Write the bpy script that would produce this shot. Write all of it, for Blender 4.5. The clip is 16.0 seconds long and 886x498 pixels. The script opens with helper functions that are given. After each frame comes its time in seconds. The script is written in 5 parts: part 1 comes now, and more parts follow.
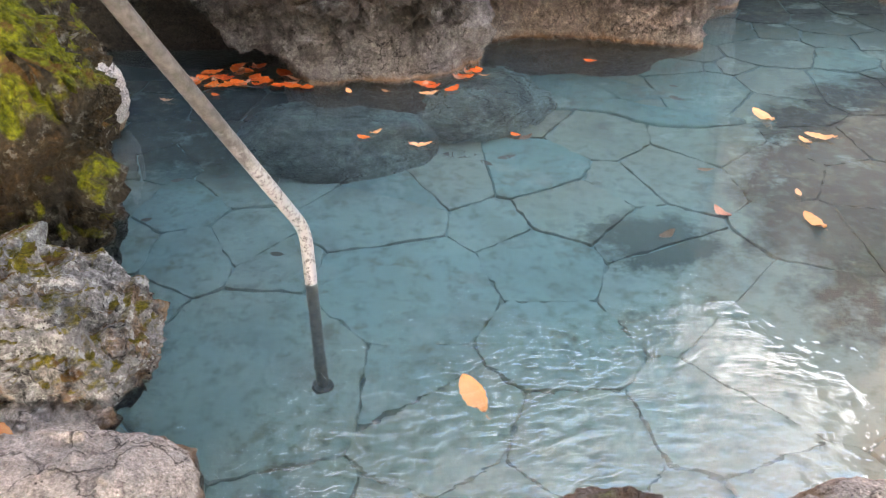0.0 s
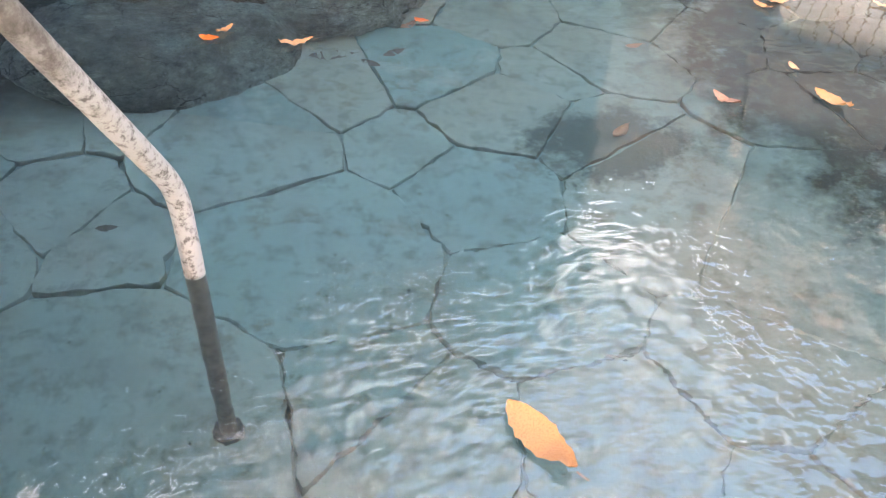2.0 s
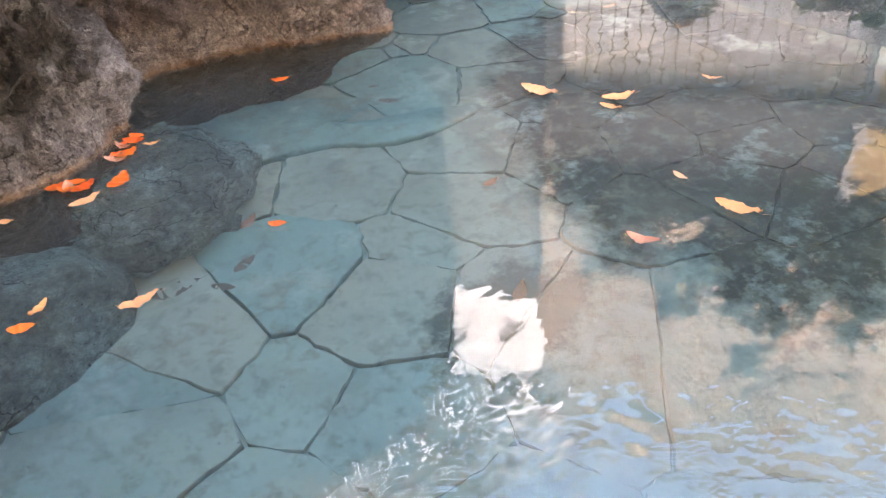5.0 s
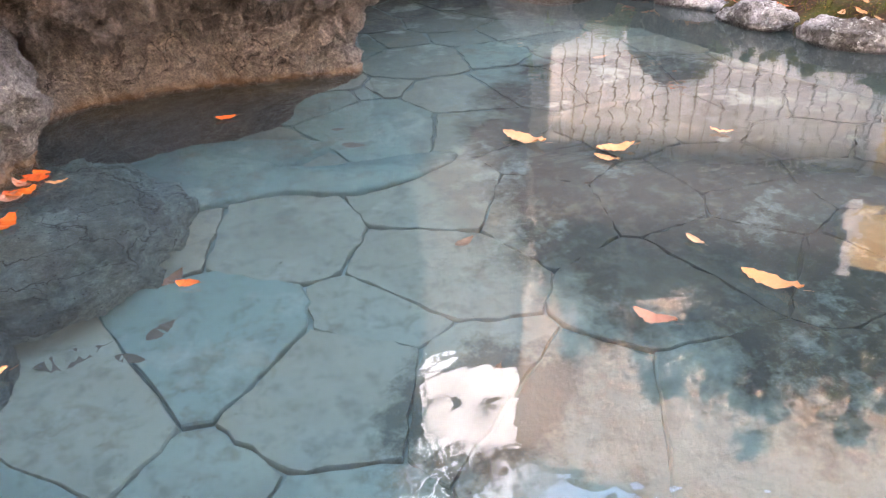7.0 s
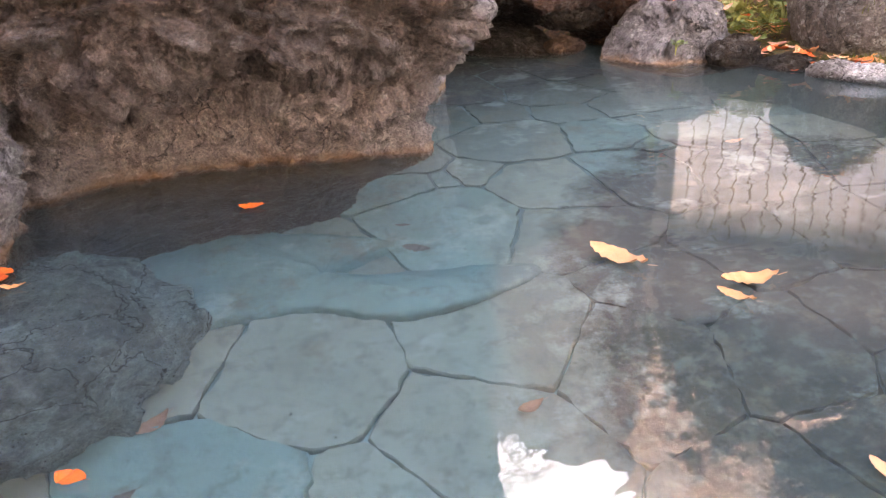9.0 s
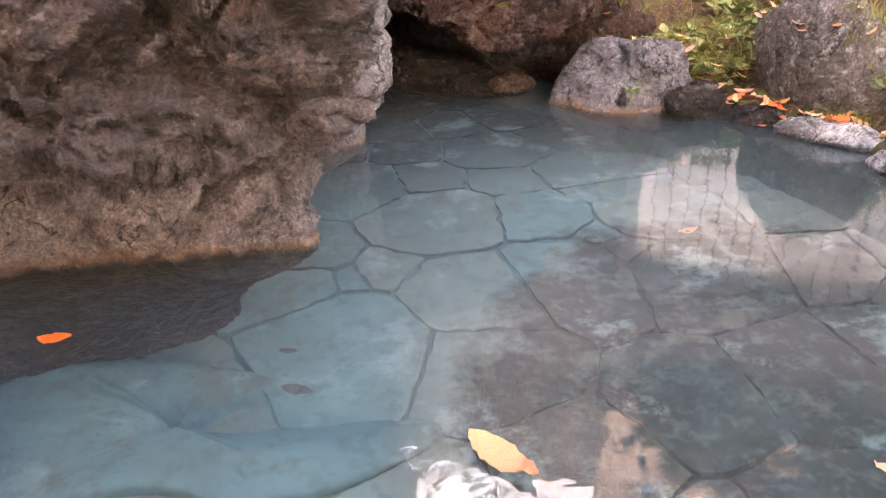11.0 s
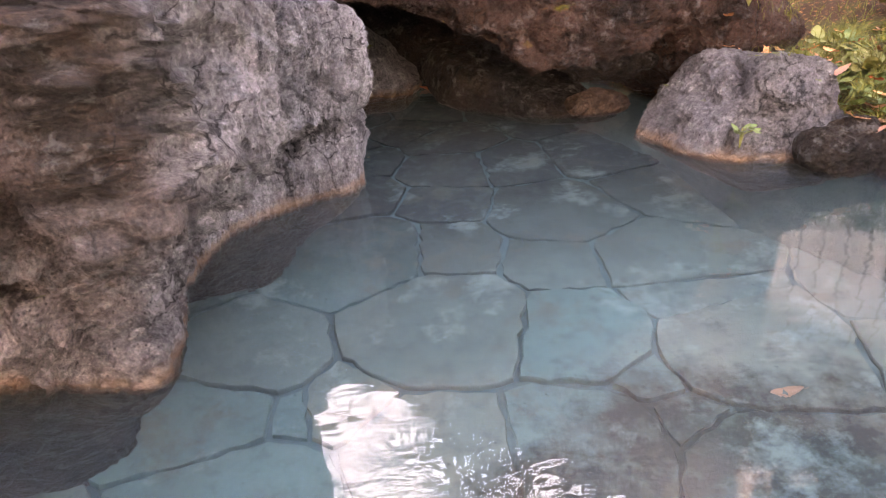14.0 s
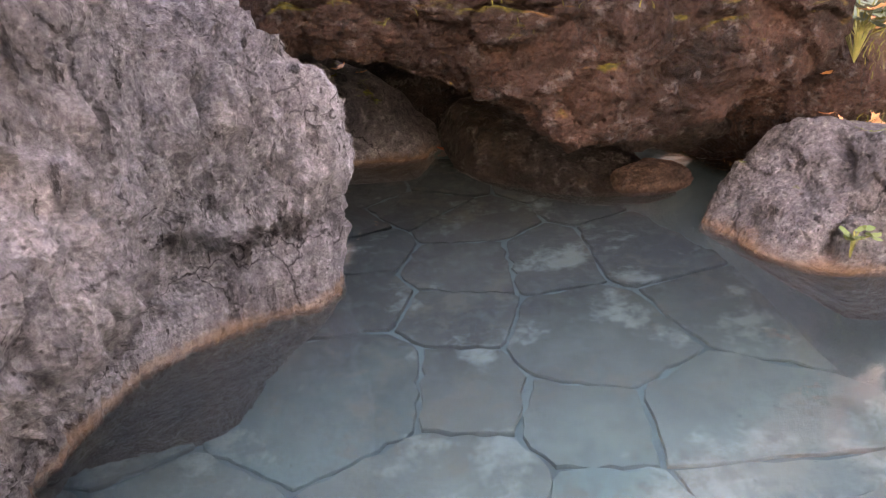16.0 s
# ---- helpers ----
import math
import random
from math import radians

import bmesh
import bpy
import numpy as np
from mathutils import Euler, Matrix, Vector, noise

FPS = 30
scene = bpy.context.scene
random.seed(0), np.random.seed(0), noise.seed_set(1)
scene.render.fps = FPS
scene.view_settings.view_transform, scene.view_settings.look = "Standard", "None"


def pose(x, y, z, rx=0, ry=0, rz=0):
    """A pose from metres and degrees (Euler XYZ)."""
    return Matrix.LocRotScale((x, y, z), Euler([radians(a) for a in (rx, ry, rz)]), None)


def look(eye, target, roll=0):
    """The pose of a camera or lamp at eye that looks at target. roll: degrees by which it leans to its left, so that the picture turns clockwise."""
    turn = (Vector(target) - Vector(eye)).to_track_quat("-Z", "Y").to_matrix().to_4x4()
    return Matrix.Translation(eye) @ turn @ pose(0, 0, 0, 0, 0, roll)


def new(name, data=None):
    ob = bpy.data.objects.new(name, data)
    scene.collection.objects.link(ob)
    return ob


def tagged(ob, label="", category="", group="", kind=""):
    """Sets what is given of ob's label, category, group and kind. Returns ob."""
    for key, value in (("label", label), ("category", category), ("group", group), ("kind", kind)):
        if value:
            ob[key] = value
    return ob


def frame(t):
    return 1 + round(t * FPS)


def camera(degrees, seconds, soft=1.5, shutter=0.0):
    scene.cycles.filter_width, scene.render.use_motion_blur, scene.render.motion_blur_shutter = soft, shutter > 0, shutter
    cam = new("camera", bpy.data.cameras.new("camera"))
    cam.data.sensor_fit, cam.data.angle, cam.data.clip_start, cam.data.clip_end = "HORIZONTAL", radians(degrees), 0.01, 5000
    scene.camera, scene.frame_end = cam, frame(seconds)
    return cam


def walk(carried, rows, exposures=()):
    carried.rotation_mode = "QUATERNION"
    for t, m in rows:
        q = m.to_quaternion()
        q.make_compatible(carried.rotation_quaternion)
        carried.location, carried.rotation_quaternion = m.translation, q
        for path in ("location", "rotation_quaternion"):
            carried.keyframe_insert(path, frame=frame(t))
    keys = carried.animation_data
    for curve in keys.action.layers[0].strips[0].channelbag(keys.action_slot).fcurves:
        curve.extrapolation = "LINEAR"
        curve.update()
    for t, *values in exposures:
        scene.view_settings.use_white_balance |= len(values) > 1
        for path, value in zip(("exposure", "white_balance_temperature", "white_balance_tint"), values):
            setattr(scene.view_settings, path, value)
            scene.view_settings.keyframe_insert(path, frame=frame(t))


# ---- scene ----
# ---- camera, light and water settings ----
SKY, CLOUD, BLUE_SKY, SUN, EXPOSURE = 0.12, 56.0, 20.0, 2.2, 1.3
RIPPLE, LIVELY, MILK, WATER_TINT, ROOF_Y = 0.2, 0.8, 0.025, (0.77, 0.955, 0.96), 1.2
cam = camera(62.2, 16.0, soft=1.1)
PATH = [
    (0, (0.15, 0.179, 1.137), (0.08, 1.87, 0.071), 0.1),
    (0.5, (0.098, 0.383, 1.111), (0.06, 2.016, -0.043), -0.8),
    (1, (0.018, 0.576, 1.013), (0.032, 2.166, -0.2), -1.4),
    (1.5, (-0.063, 0.742, 0.851), (0.178, 2.287, -0.395), -0.8),
    (2, (-0.127, 0.823, 0.79), (0.29, 2.337, -0.449), 3.2),
    (2.5, (-0.112, 0.912, 0.965), (0.385, 2.356, -0.327), 3.1),
    (3, (-0.115, 0.966, 1.059), (0.417, 2.486, -0.127), 1.9),
    (3.5, (-0.134, 1.086, 1.048), (0.421, 2.668, -0.042), -2.9),
    (4, (-0.178, 1.244, 1.035), (0.657, 2.676, -0.084), -4.8),
    (4.2, (-0.181, 1.254, 1.005), (0.715, 2.62, -0.149), -4.3),
    (6.3, (0.014, 1.473, 0.853), (0.824, 2.996, -0.16), -2.6),
    (6.5, (0.037, 1.499, 0.834), (0.872, 3.006, -0.183), -2.1),
    (7, (0.063, 1.548, 0.72), (1.034, 3.012, -0.237), -1.0),
    (7.5, (0.166, 1.686, 0.59), (1.131, 3.238, -0.222), -2.7),
    (8, (0.246, 1.806, 0.596), (1.109, 3.446, -0.155), -3.2),
    (10.3, (0.772, 2.121, 0.718), (1.451, 3.789, -0.153), -1.5),
    (10.5, (0.802, 2.172, 0.732), (1.51, 3.838, -0.118), -1.2),
    (11, (0.884, 2.279, 0.732), (1.655, 3.941, -0.072), -0.8),
    (11.5, (1.011, 2.381, 0.739), (1.77, 4.052, -0.055), -0.1),
    (12, (1.135, 2.451, 0.738), (1.77, 4.169, -0.067), -1.0),
    (12.5, (1.217, 2.55, 0.717), (1.775, 4.283, -0.112), -1.8),
    (13, (1.304, 2.686, 0.723), (1.816, 4.421, -0.13), -2.1),
    (13.5, (1.431, 2.767, 0.724), (1.924, 4.491, -0.163), -2.1),
    (14, (1.583, 2.823, 0.736), (1.936, 4.597, -0.117), -2.2),
    (14.5, (1.657, 2.951, 0.73), (1.871, 4.769, -0.076), -3.6),
    (15, (1.711, 3.113, 0.734), (1.896, 4.942, -0.054), -3.2),
    (15.5, (1.729, 3.218, 0.735), (2.004, 5.031, -0.062), -2.2),
    (16, (1.792, 3.361, 0.718), (2.035, 5.188, -0.058), -2.3),
]
walk(cam, [(t, look(eye, target, roll)) for t, eye, target, roll in PATH], [(0, EXPOSURE, 8900, 18), (4, EXPOSURE, 9200, 25), (7, EXPOSURE, 9100, 27), (11, EXPOSURE, 9300, 35), (13.6, EXPOSURE, 9000, 35), (14.5, EXPOSURE - 0.2, 9200, 37), (15.3, EXPOSURE - 0.05, 9400, 37), (16, EXPOSURE, 9400, 37)])

# ---- world and light ----
SUN_AZ, SUN_EL = radians(192), radians(26)
world = bpy.data.worlds.new("overcast_sky")
scene.world = world
world.use_nodes = True
wn, wl = world.node_tree.nodes, world.node_tree.links
wn.clear()
sky = wn.new("ShaderNodeTexSky")
sky.sky_type, sky.sun_disc = "NISHITA", False
sky.sun_elevation, sky.sun_rotation = SUN_EL, SUN_AZ
co = wn.new("ShaderNodeTexCoord")
cl = wn.new("ShaderNodeTexNoise")
cl.inputs["Scale"].default_value, cl.inputs["Detail"].default_value, cl.inputs["Roughness"].default_value = 2.6, 8.0, 0.6
ramp = wn.new("ShaderNodeValToRGB")
ramp.color_ramp.elements[0].position, ramp.color_ramp.elements[1].position = 0.55, 0.70
mixc = wn.new("ShaderNodeMix")
mixc.data_type = "RGBA"
mixc.inputs["B"].default_value = (CLOUD, CLOUD * 1.07, CLOUD * 1.22, 1)
bg = wn.new("ShaderNodeBackground")
bg.inputs["Strength"].default_value = SKY
wo = wn.new("ShaderNodeOutputWorld")
wl.new(co.outputs["Generated"], cl.inputs["Vector"])
wl.new(cl.outputs["Fac"], ramp.inputs["Fac"])
sep = wn.new("ShaderNodeSeparateXYZ")
wl.new(co.outputs["Generated"], sep.inputs[0])
# a bright cloud bank in the north, lower towards the east, blue sky above it
lean = wn.new("ShaderNodeMath")
lean.operation = "MULTIPLY_ADD"
lean.inputs[1].default_value = 0.35
wl.new(sep.outputs["X"], lean.inputs[0])
wl.new(sep.outputs["Z"], lean.inputs[2])
haze = wn.new("ShaderNodeMapRange")
for key, value in (("From Min", 0.905), ("From Max", 0.865), ("To Min", 0.0), ("To Max", 0.97)):
    haze.inputs[key].default_value = value
wl.new(lean.outputs[0], haze.inputs["Value"])
cover = wn.new("ShaderNodeMath")
cover.operation, cover.use_clamp = "MAXIMUM", True
# cloudier towards the north, clearer behind
side = wn.new("ShaderNodeMapRange")
for key, value in (("From Min", -0.25), ("From Max", 0.45)):
    side.inputs[key].default_value = value
wl.new(sep.outputs["Y"], side.inputs["Value"])
bank = wn.new("ShaderNodeMath")
bank.operation = "MULTIPLY"
wl.new(haze.outputs[0], bank.inputs[0])
wl.new(side.outputs[0], bank.inputs[1])
wl.new(ramp.outputs["Color"], cover.inputs[0])
wl.new(bank.outputs[0], cover.inputs[1])
wl.new(cover.outputs[0], mixc.inputs["Factor"])
blue = wn.new("ShaderNodeVectorMath")
blue.operation = "SCALE"
blue.inputs["Scale"].default_value = BLUE_SKY
wl.new(sky.outputs["Color"], blue.inputs[0])
wl.new(blue.outputs[0], mixc.inputs["A"])
wl.new(mixc.outputs["Result"], bg.inputs["Color"])
wl.new(bg.outputs["Background"], wo.inputs["Surface"])

sun = new("sun", bpy.data.lights.new("sun", "SUN"))
sun.data.energy, sun.data.angle, sun.data.color = SUN, radians(4), (1.0, 0.95, 0.88)
sun.matrix_world = look((20 * math.sin(SUN_AZ) * math.cos(SUN_EL), 20 * math.cos(SUN_AZ) * math.cos(SUN_EL), 20 * math.sin(SUN_EL)), (0, 0, 0))


# ---- vector noise for shaping ----
rng = np.random.default_rng(7)
PERM = np.tile(rng.permutation(256), 3)
GRAD = rng.normal(size=(256, 3))
GRAD /= np.linalg.norm(GRAD, axis=1)[:, None]
CELL = rng.random((256, 4))


def perlin(p):
    i = np.floor(p).astype(int)
    f = p - i
    u = f * f * f * (f * (f * 6 - 15) + 10)
    i &= 255
    out = 0
    for dx in (0, 1):
        for dy in (0, 1):
            for dz in (0, 1):
                h = PERM[PERM[PERM[(i[:, 0] + dx) & 255] + ((i[:, 1] + dy) & 255)] + ((i[:, 2] + dz) & 255)]
                g = (GRAD[h] * (f - (dx, dy, dz))).sum(1)
                w = (u[:, 0] if dx else 1 - u[:, 0]) * (u[:, 1] if dy else 1 - u[:, 1]) * (u[:, 2] if dz else 1 - u[:, 2])
                out = out + w * g
    return out * 1.5


def fbm(p, octaves=5, gain=0.5, ridged=False):
    out, amp, q = 0, 1.0, np.array(p, float)
    for _ in range(octaves):
        n = perlin(q)
        out = out + amp * ((0.6 - 2 * np.abs(n)) if ridged else n)
        amp *= gain
        q = q * 2.03 + 17.3
    return out


def cells(p):
    """The nearest cell's tilted plane and the gap to the second nearest."""
    i = np.floor(p).astype(int)
    d1, d2, r1 = np.full(len(p), 9.0), np.full(len(p), 9.0), np.zeros(len(p))
    for dx in (-1, 0, 1):
        for dy in (-1, 0, 1):
            for dz in (-1, 0, 1):
                j = (i + (dx, dy, dz)) & 255
                h = PERM[PERM[PERM[j[:, 0]] + j[:, 1]] + j[:, 2]]
                d = np.linalg.norm(i + (dx, dy, dz) + CELL[h][:, :3] - p, axis=1)
                near = d < d1
                d2 = np.where(near, d1, np.minimum(d2, d))
                off = p - (i + (dx, dy, dz) + CELL[h][:, :3])
                r1 = np.where(near, CELL[h][:, 3] + 0.85 * (GRAD[h] * off).sum(1), r1)
                d1 = np.where(near, d, d1)
    return r1, d2 - d1


def smooth(a, b, x):
    t = np.clip((x - a) / (b - a), 0, 1)
    return t * t * (3 - 2 * t)


# ---- materials ----
class Mat:
    """A small wrapper that builds a node material."""

    def __init__(self, name):
        self.m = bpy.data.materials.new(name)
        self.m.use_nodes = True
        self.n, self.l = self.m.node_tree.nodes, self.m.node_tree.links
        self.b = self.n["Principled BSDF"]
        self.co = self.n.new("ShaderNodeTexCoord").outputs["Object"]

    def put(self, value, socket):
        if hasattr(value, "links"):
            self.l.new(value, socket)
        else:
            socket.default_value = value

    def noise(self, scale, detail=6.0, rough=0.6, vec=None, stretch=None, kind="FBM"):
        v = vec or self.co
        if stretch:
            mp = self.n.new("ShaderNodeMapping")
            self.l.new(v, mp.inputs["Vector"])
            mp.inputs["Scale"].default_value = stretch
            v = mp.outputs["Vector"]
        t = self.n.new("ShaderNodeTexNoise")
        t.noise_type = kind
        self.l.new(v, t.inputs["Vector"])
        t.inputs["Scale"].default_value, t.inputs["Detail"].default_value, t.inputs["Roughness"].default_value = scale, detail, rough
        return t.outputs["Fac"]

    def voronoi(self, scale, feature="F1", out="Distance", rand=1.0):
        t = self.n.new("ShaderNodeTexVoronoi")
        t.feature = feature
        self.l.new(self.co, t.inputs["Vector"])
        t.inputs["Scale"].default_value, t.inputs["Randomness"].default_value = scale, rand
        return t.outputs[out]

    def ramp(self, fac, *stops):
        r = self.n.new("ShaderNodeValToRGB")
        e = r.color_ramp.elements
        while len(e) < len(stops):
            e.new(0.5)
        for k, (pos, c) in zip(e, stops):
            k.position, k.color = pos, (*c, 1) if hasattr(c, "__len__") else (c, c, c, 1)
        self.l.new(fac, r.inputs["Fac"])
        return r.outputs["Color"]

    def mix(self, fac, a, b, mode="MIX"):
        x = self.n.new("ShaderNodeMix")
        x.data_type, x.blend_type = "RGBA", mode
        for value, key in ((fac, "Factor"), (a, "A"), (b, "B")):
            if key != "Factor" and isinstance(value, tuple):
                value = (*value, 1) if len(value) == 3 else value
            s = [i for i in x.inputs if i.name == key and (i.type == ("VALUE" if key == "Factor" else "RGBA"))][0]
            self.put(value, s)
        return [o for o in x.outputs if o.type == "RGBA"][0]

    def math(self, op, a, b=0.0, clamp=False):
        x = self.n.new("ShaderNodeMath")
        x.operation, x.use_clamp = op, clamp
        self.put(a, x.inputs[0])
        self.put(b, x.inputs[1])
        return x.outputs[0]

    def range(self, v, a, b, c=0.0, d=1.0):
        x = self.n.new("ShaderNodeMapRange")
        x.clamp = True
        self.put(v, x.inputs["Value"])
        for k, w in zip(("From Min", "From Max", "To Min", "To Max"), (a, b, c, d)):
            x.inputs[k].default_value = w
        return x.outputs[0]

    def axis(self, vec, n):
        x = self.n.new("ShaderNodeSeparateXYZ")
        self.l.new(vec, x.inputs[0])
        return x.outputs[n]

    def up(self):
        return self.axis(self.n.new("ShaderNodeNewGeometry").outputs["Normal"], 2)

    def bump(self, height, strength=0.5, distance=0.01, chain=None):
        x = self.n.new("ShaderNodeBump")
        x.inputs["Strength"].default_value, x.inputs["Distance"].default_value = strength, distance
        self.l.new(height, x.inputs["Height"])
        if chain:
            self.l.new(chain, x.inputs["Normal"])
        return x.outputs["Normal"]

    def done(self, color, rough=0.8, normal=None, spec=0.3, metal=0.0):
        self.put((*color, 1) if isinstance(color, tuple) and len(color) == 3 else color, self.b.inputs["Base Color"])
        self.put(rough, self.b.inputs["Roughness"])
        self.b.inputs["Specular IOR Level"].default_value = spec
        self.b.inputs["Metallic"].default_value = metal
        if normal:
            self.l.new(normal, self.b.inputs["Normal"])
        return self.m


def rock_mat(name, a, b, dark, moss=0.0, lichen=0.0, band=None, band_top=0.2, tint=None, streak=False, front=None, moss_col=(0.10, 0.13, 0.015), under=False, blotch=0.85, around=False, speck=1.0, high_at=0.33, relief=1.0):
    k = Mat(name)
    z = k.axis(k.co, 2)
    big = k.noise(2.6, 10, 0.68)
    mid = k.noise(9, 10, 0.72)
    mottle = k.noise(33, 9, 0.76)
    grain = k.noise(105, 7, 0.74)
    col = k.mix(k.ramp(big, (0.44, 0.0), (0.55, 1.0)), a, b)
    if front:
        # browner on the overhanging front than on the side, pink below and dark above
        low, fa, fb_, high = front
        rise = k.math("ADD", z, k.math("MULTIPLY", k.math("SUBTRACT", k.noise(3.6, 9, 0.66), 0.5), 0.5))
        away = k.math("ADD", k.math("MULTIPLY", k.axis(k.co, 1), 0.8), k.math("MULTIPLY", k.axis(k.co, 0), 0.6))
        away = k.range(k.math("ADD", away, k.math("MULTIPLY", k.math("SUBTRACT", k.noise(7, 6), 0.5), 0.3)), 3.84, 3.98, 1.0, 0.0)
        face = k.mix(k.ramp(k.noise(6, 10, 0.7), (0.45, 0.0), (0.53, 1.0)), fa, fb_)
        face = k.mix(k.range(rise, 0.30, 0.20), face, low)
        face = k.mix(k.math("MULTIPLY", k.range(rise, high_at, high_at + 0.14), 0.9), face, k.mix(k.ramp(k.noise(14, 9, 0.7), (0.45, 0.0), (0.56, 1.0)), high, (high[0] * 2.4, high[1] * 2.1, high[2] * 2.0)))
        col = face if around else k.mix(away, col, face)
    if tint:
        col = k.mix(k.ramp(k.noise(4.2, 9, 0.68), (0.52, 0.0), (0.59, 0.85)), col, tint)
    col = k.mix(k.ramp(mid, (0.37, blotch), (0.46, 0.0)), col, dark)
    crack = k.n.new("ShaderNodeTexVoronoi")
    crack.feature = "DISTANCE_TO_EDGE"
    warp = k.n.new("ShaderNodeVectorMath")
    warp.operation = "MULTIPLY_ADD"
    wnz = k.n.new("ShaderNodeTexNoise")
    k.l.new(k.co, wnz.inputs["Vector"])
    wnz.inputs["Scale"].default_value, wnz.inputs["Detail"].default_value = 6.0, 6.0
    k.l.new(wnz.outputs["Color"], warp.inputs[0])
    warp.inputs[1].default_value = (0.30, 0.30, 0.30)
    k.l.new(k.co, warp.inputs[2])
    k.l.new(warp.outputs[0], crack.inputs["Vector"])
    crack.inputs["Scale"].default_value = 4.5
    cut = k.math("MULTIPLY", k.ramp(crack.outputs["Distance"], (0.0, 1.0), (0.020, 0.0)), k.ramp(k.noise(3.1, 4), (0.45, 0.0), (0.52, 1.0)))
    col = k.mix(k.math("MULTIPLY", cut, 0.85), col, (dark[0] * 0.3, dark[1] * 0.3, dark[2] * 0.3))
    col = k.mix(0.62, col, k.ramp(mottle, (0.32, 0.25), (0.44, 0.80), (0.55, 1.12), (0.68, 1.8)), "MULTIPLY")
    col = k.mix(speck, col, k.ramp(grain, (0.34, 0.52), (0.47, 0.93), (0.55, 1.08), (0.66, 1.5)), "MULTIPLY")
    col = k.mix(0.4 * relief, col, k.ramp(k.noise(190, 4, 0.7), (0.36, 0.45), (0.47, 0.92), (0.56, 1.1), (0.66, 1.6)), "MULTIPLY")
    pits = k.voronoi(70)
    hole = k.math("MULTIPLY", k.ramp(pits, (0.08, 0.9), (0.22, 0.0)), k.ramp(k.noise(6, 5), (0.48, 0.0), (0.54, 1.0)))
    col = k.mix(hole, col, (dark[0] * 0.5, dark[1] * 0.5, dark[2] * 0.5))
    spots = k.voronoi(48)
    col = k.mix(k.math("MULTIPLY", k.ramp(spots, (0.06, 0.5), (0.16, 0.0)), k.ramp(k.noise(9, 3), (0.52, 0.0), (0.62, 1.0))), col, (a[0] * 1.7, a[1] * 1.7, a[2] * 1.7))
    if lichen:
        col = k.mix(k.math("MULTIPLY", k.ramp(k.noise(21, 10, 0.78), (0.545, 0.0), (0.585, 1.0)), lichen), col, (0.52, 0.52, 0.50))
    if streak:
        # rain has cut pits and pale runs down the side face
        runs = k.noise(26, 7, 0.7, stretch=(1, 1, 0.16))
        chips = k.noise(52, 5, 0.68, stretch=(1, 1, 0.34))
        col = k.mix(k.math("MULTIPLY", k.range(away, 1.0, 0.0), 0.75), col, k.mix(1.0, col, k.ramp(runs, (0.36, 0.35), (0.46, 0.85), (0.56, 1.1), (0.66, 1.45)), "MULTIPLY"))
        col = k.mix(k.math("MULTIPLY", k.ramp(chips, (0.34, 0.85), (0.41, 0.0)), k.range(away, 1.0, 0.0, 0.35, 1.0)), col, (dark[0] * 0.35, dark[1] * 0.35, dark[2] * 0.35))
    rough = 0.8
    if band:
        edge = k.math("ADD", z, k.math("MULTIPLY", k.math("SUBTRACT", k.noise(7, 8, 0.68), 0.5), band_top * 1.8))
        tan = k.mix(k.ramp(k.noise(17, 8, 0.7), (0.45, 0.0), (0.56, 1.0)), band, (band[0] * 0.6, band[1] * 0.55, band[2] * 0.52))
        tan = k.mix(0.8, tan, k.ramp(mottle, (0.34, 0.55), (0.5, 1.0), (0.66, 1.5)), "MULTIPLY")
        col = k.mix(k.math("MULTIPLY", k.range(edge, band_top, band_top * 0.6), 0.85), col, tan)
        rust = k.range(k.math("ADD", z, k.math("MULTIPLY", k.noise(11, 7), 0.09)), 0.095, 0.055)
        col = k.mix(k.math("MULTIPLY", rust, k.math("MULTIPLY", k.ramp(k.noise(9, 5), (0.42, 0.15), (0.58, 0.8)), 1.0)), col, (0.165, 0.098, 0.056))
    if not under:
        wet = k.range(k.math("ADD", z, k.math("MULTIPLY", k.noise(20, 6), 0.022)), 0.026, 0.018)
        col = k.mix(wet, col, k.mix(0.30, (0.016, 0.013, 0.010), col, "MIX"))
        rough = k.range(wet, 0, 1, 0.8, 0.35)
    if moss:
        up = k.math("ADD", k.math("MULTIPLY", k.up(), 0.55), k.math("MULTIPLY", k.noise(5, 9, 0.72), 1.2))
        m = k.range(up, 1.28 - moss * 0.55, 1.42 - moss * 0.55)
        m = k.math("MULTIPLY", m, k.range(z, 0.03, 0.08))
        green = k.mix(k.ramp(k.noise(60, 7, 0.75), (0.4, 0.0), (0.62, 1.0)), (moss_col[0] * 0.55, moss_col[1] * 0.55, moss_col[2] * 0.6), (moss_col[0] * 2.2, moss_col[1] * 1.9, moss_col[2] * 1.6))
        green = k.mix(k.ramp(k.noise(8, 7, 0.7), (0.52, 0.0), (0.60, 1.0)), green, (0.10, 0.05, 0.015))
        col = k.mix(m, col, green)
    n = k.bump(k.noise(18, 12, 0.74), 0.6, 0.026)
    if streak:
        n = k.bump(runs, 0.7, 0.02, n)
        n = k.bump(k.ramp(chips, (0.32, 0.0), (0.43, 1.0)), 0.8, 0.012, n)
    n = k.bump(k.math("SUBTRACT", 1.0, cut), 0.9, 0.014, n)
    n = k.bump(k.math("SUBTRACT", 1.0, hole), 0.7, 0.008, n)
    n = k.bump(mottle, 0.9, 0.014, n)
    # broken chips and grit
    chip = k.n.new("ShaderNodeTexVoronoi")
    k.l.new(warp.outputs[0], chip.inputs["Vector"])
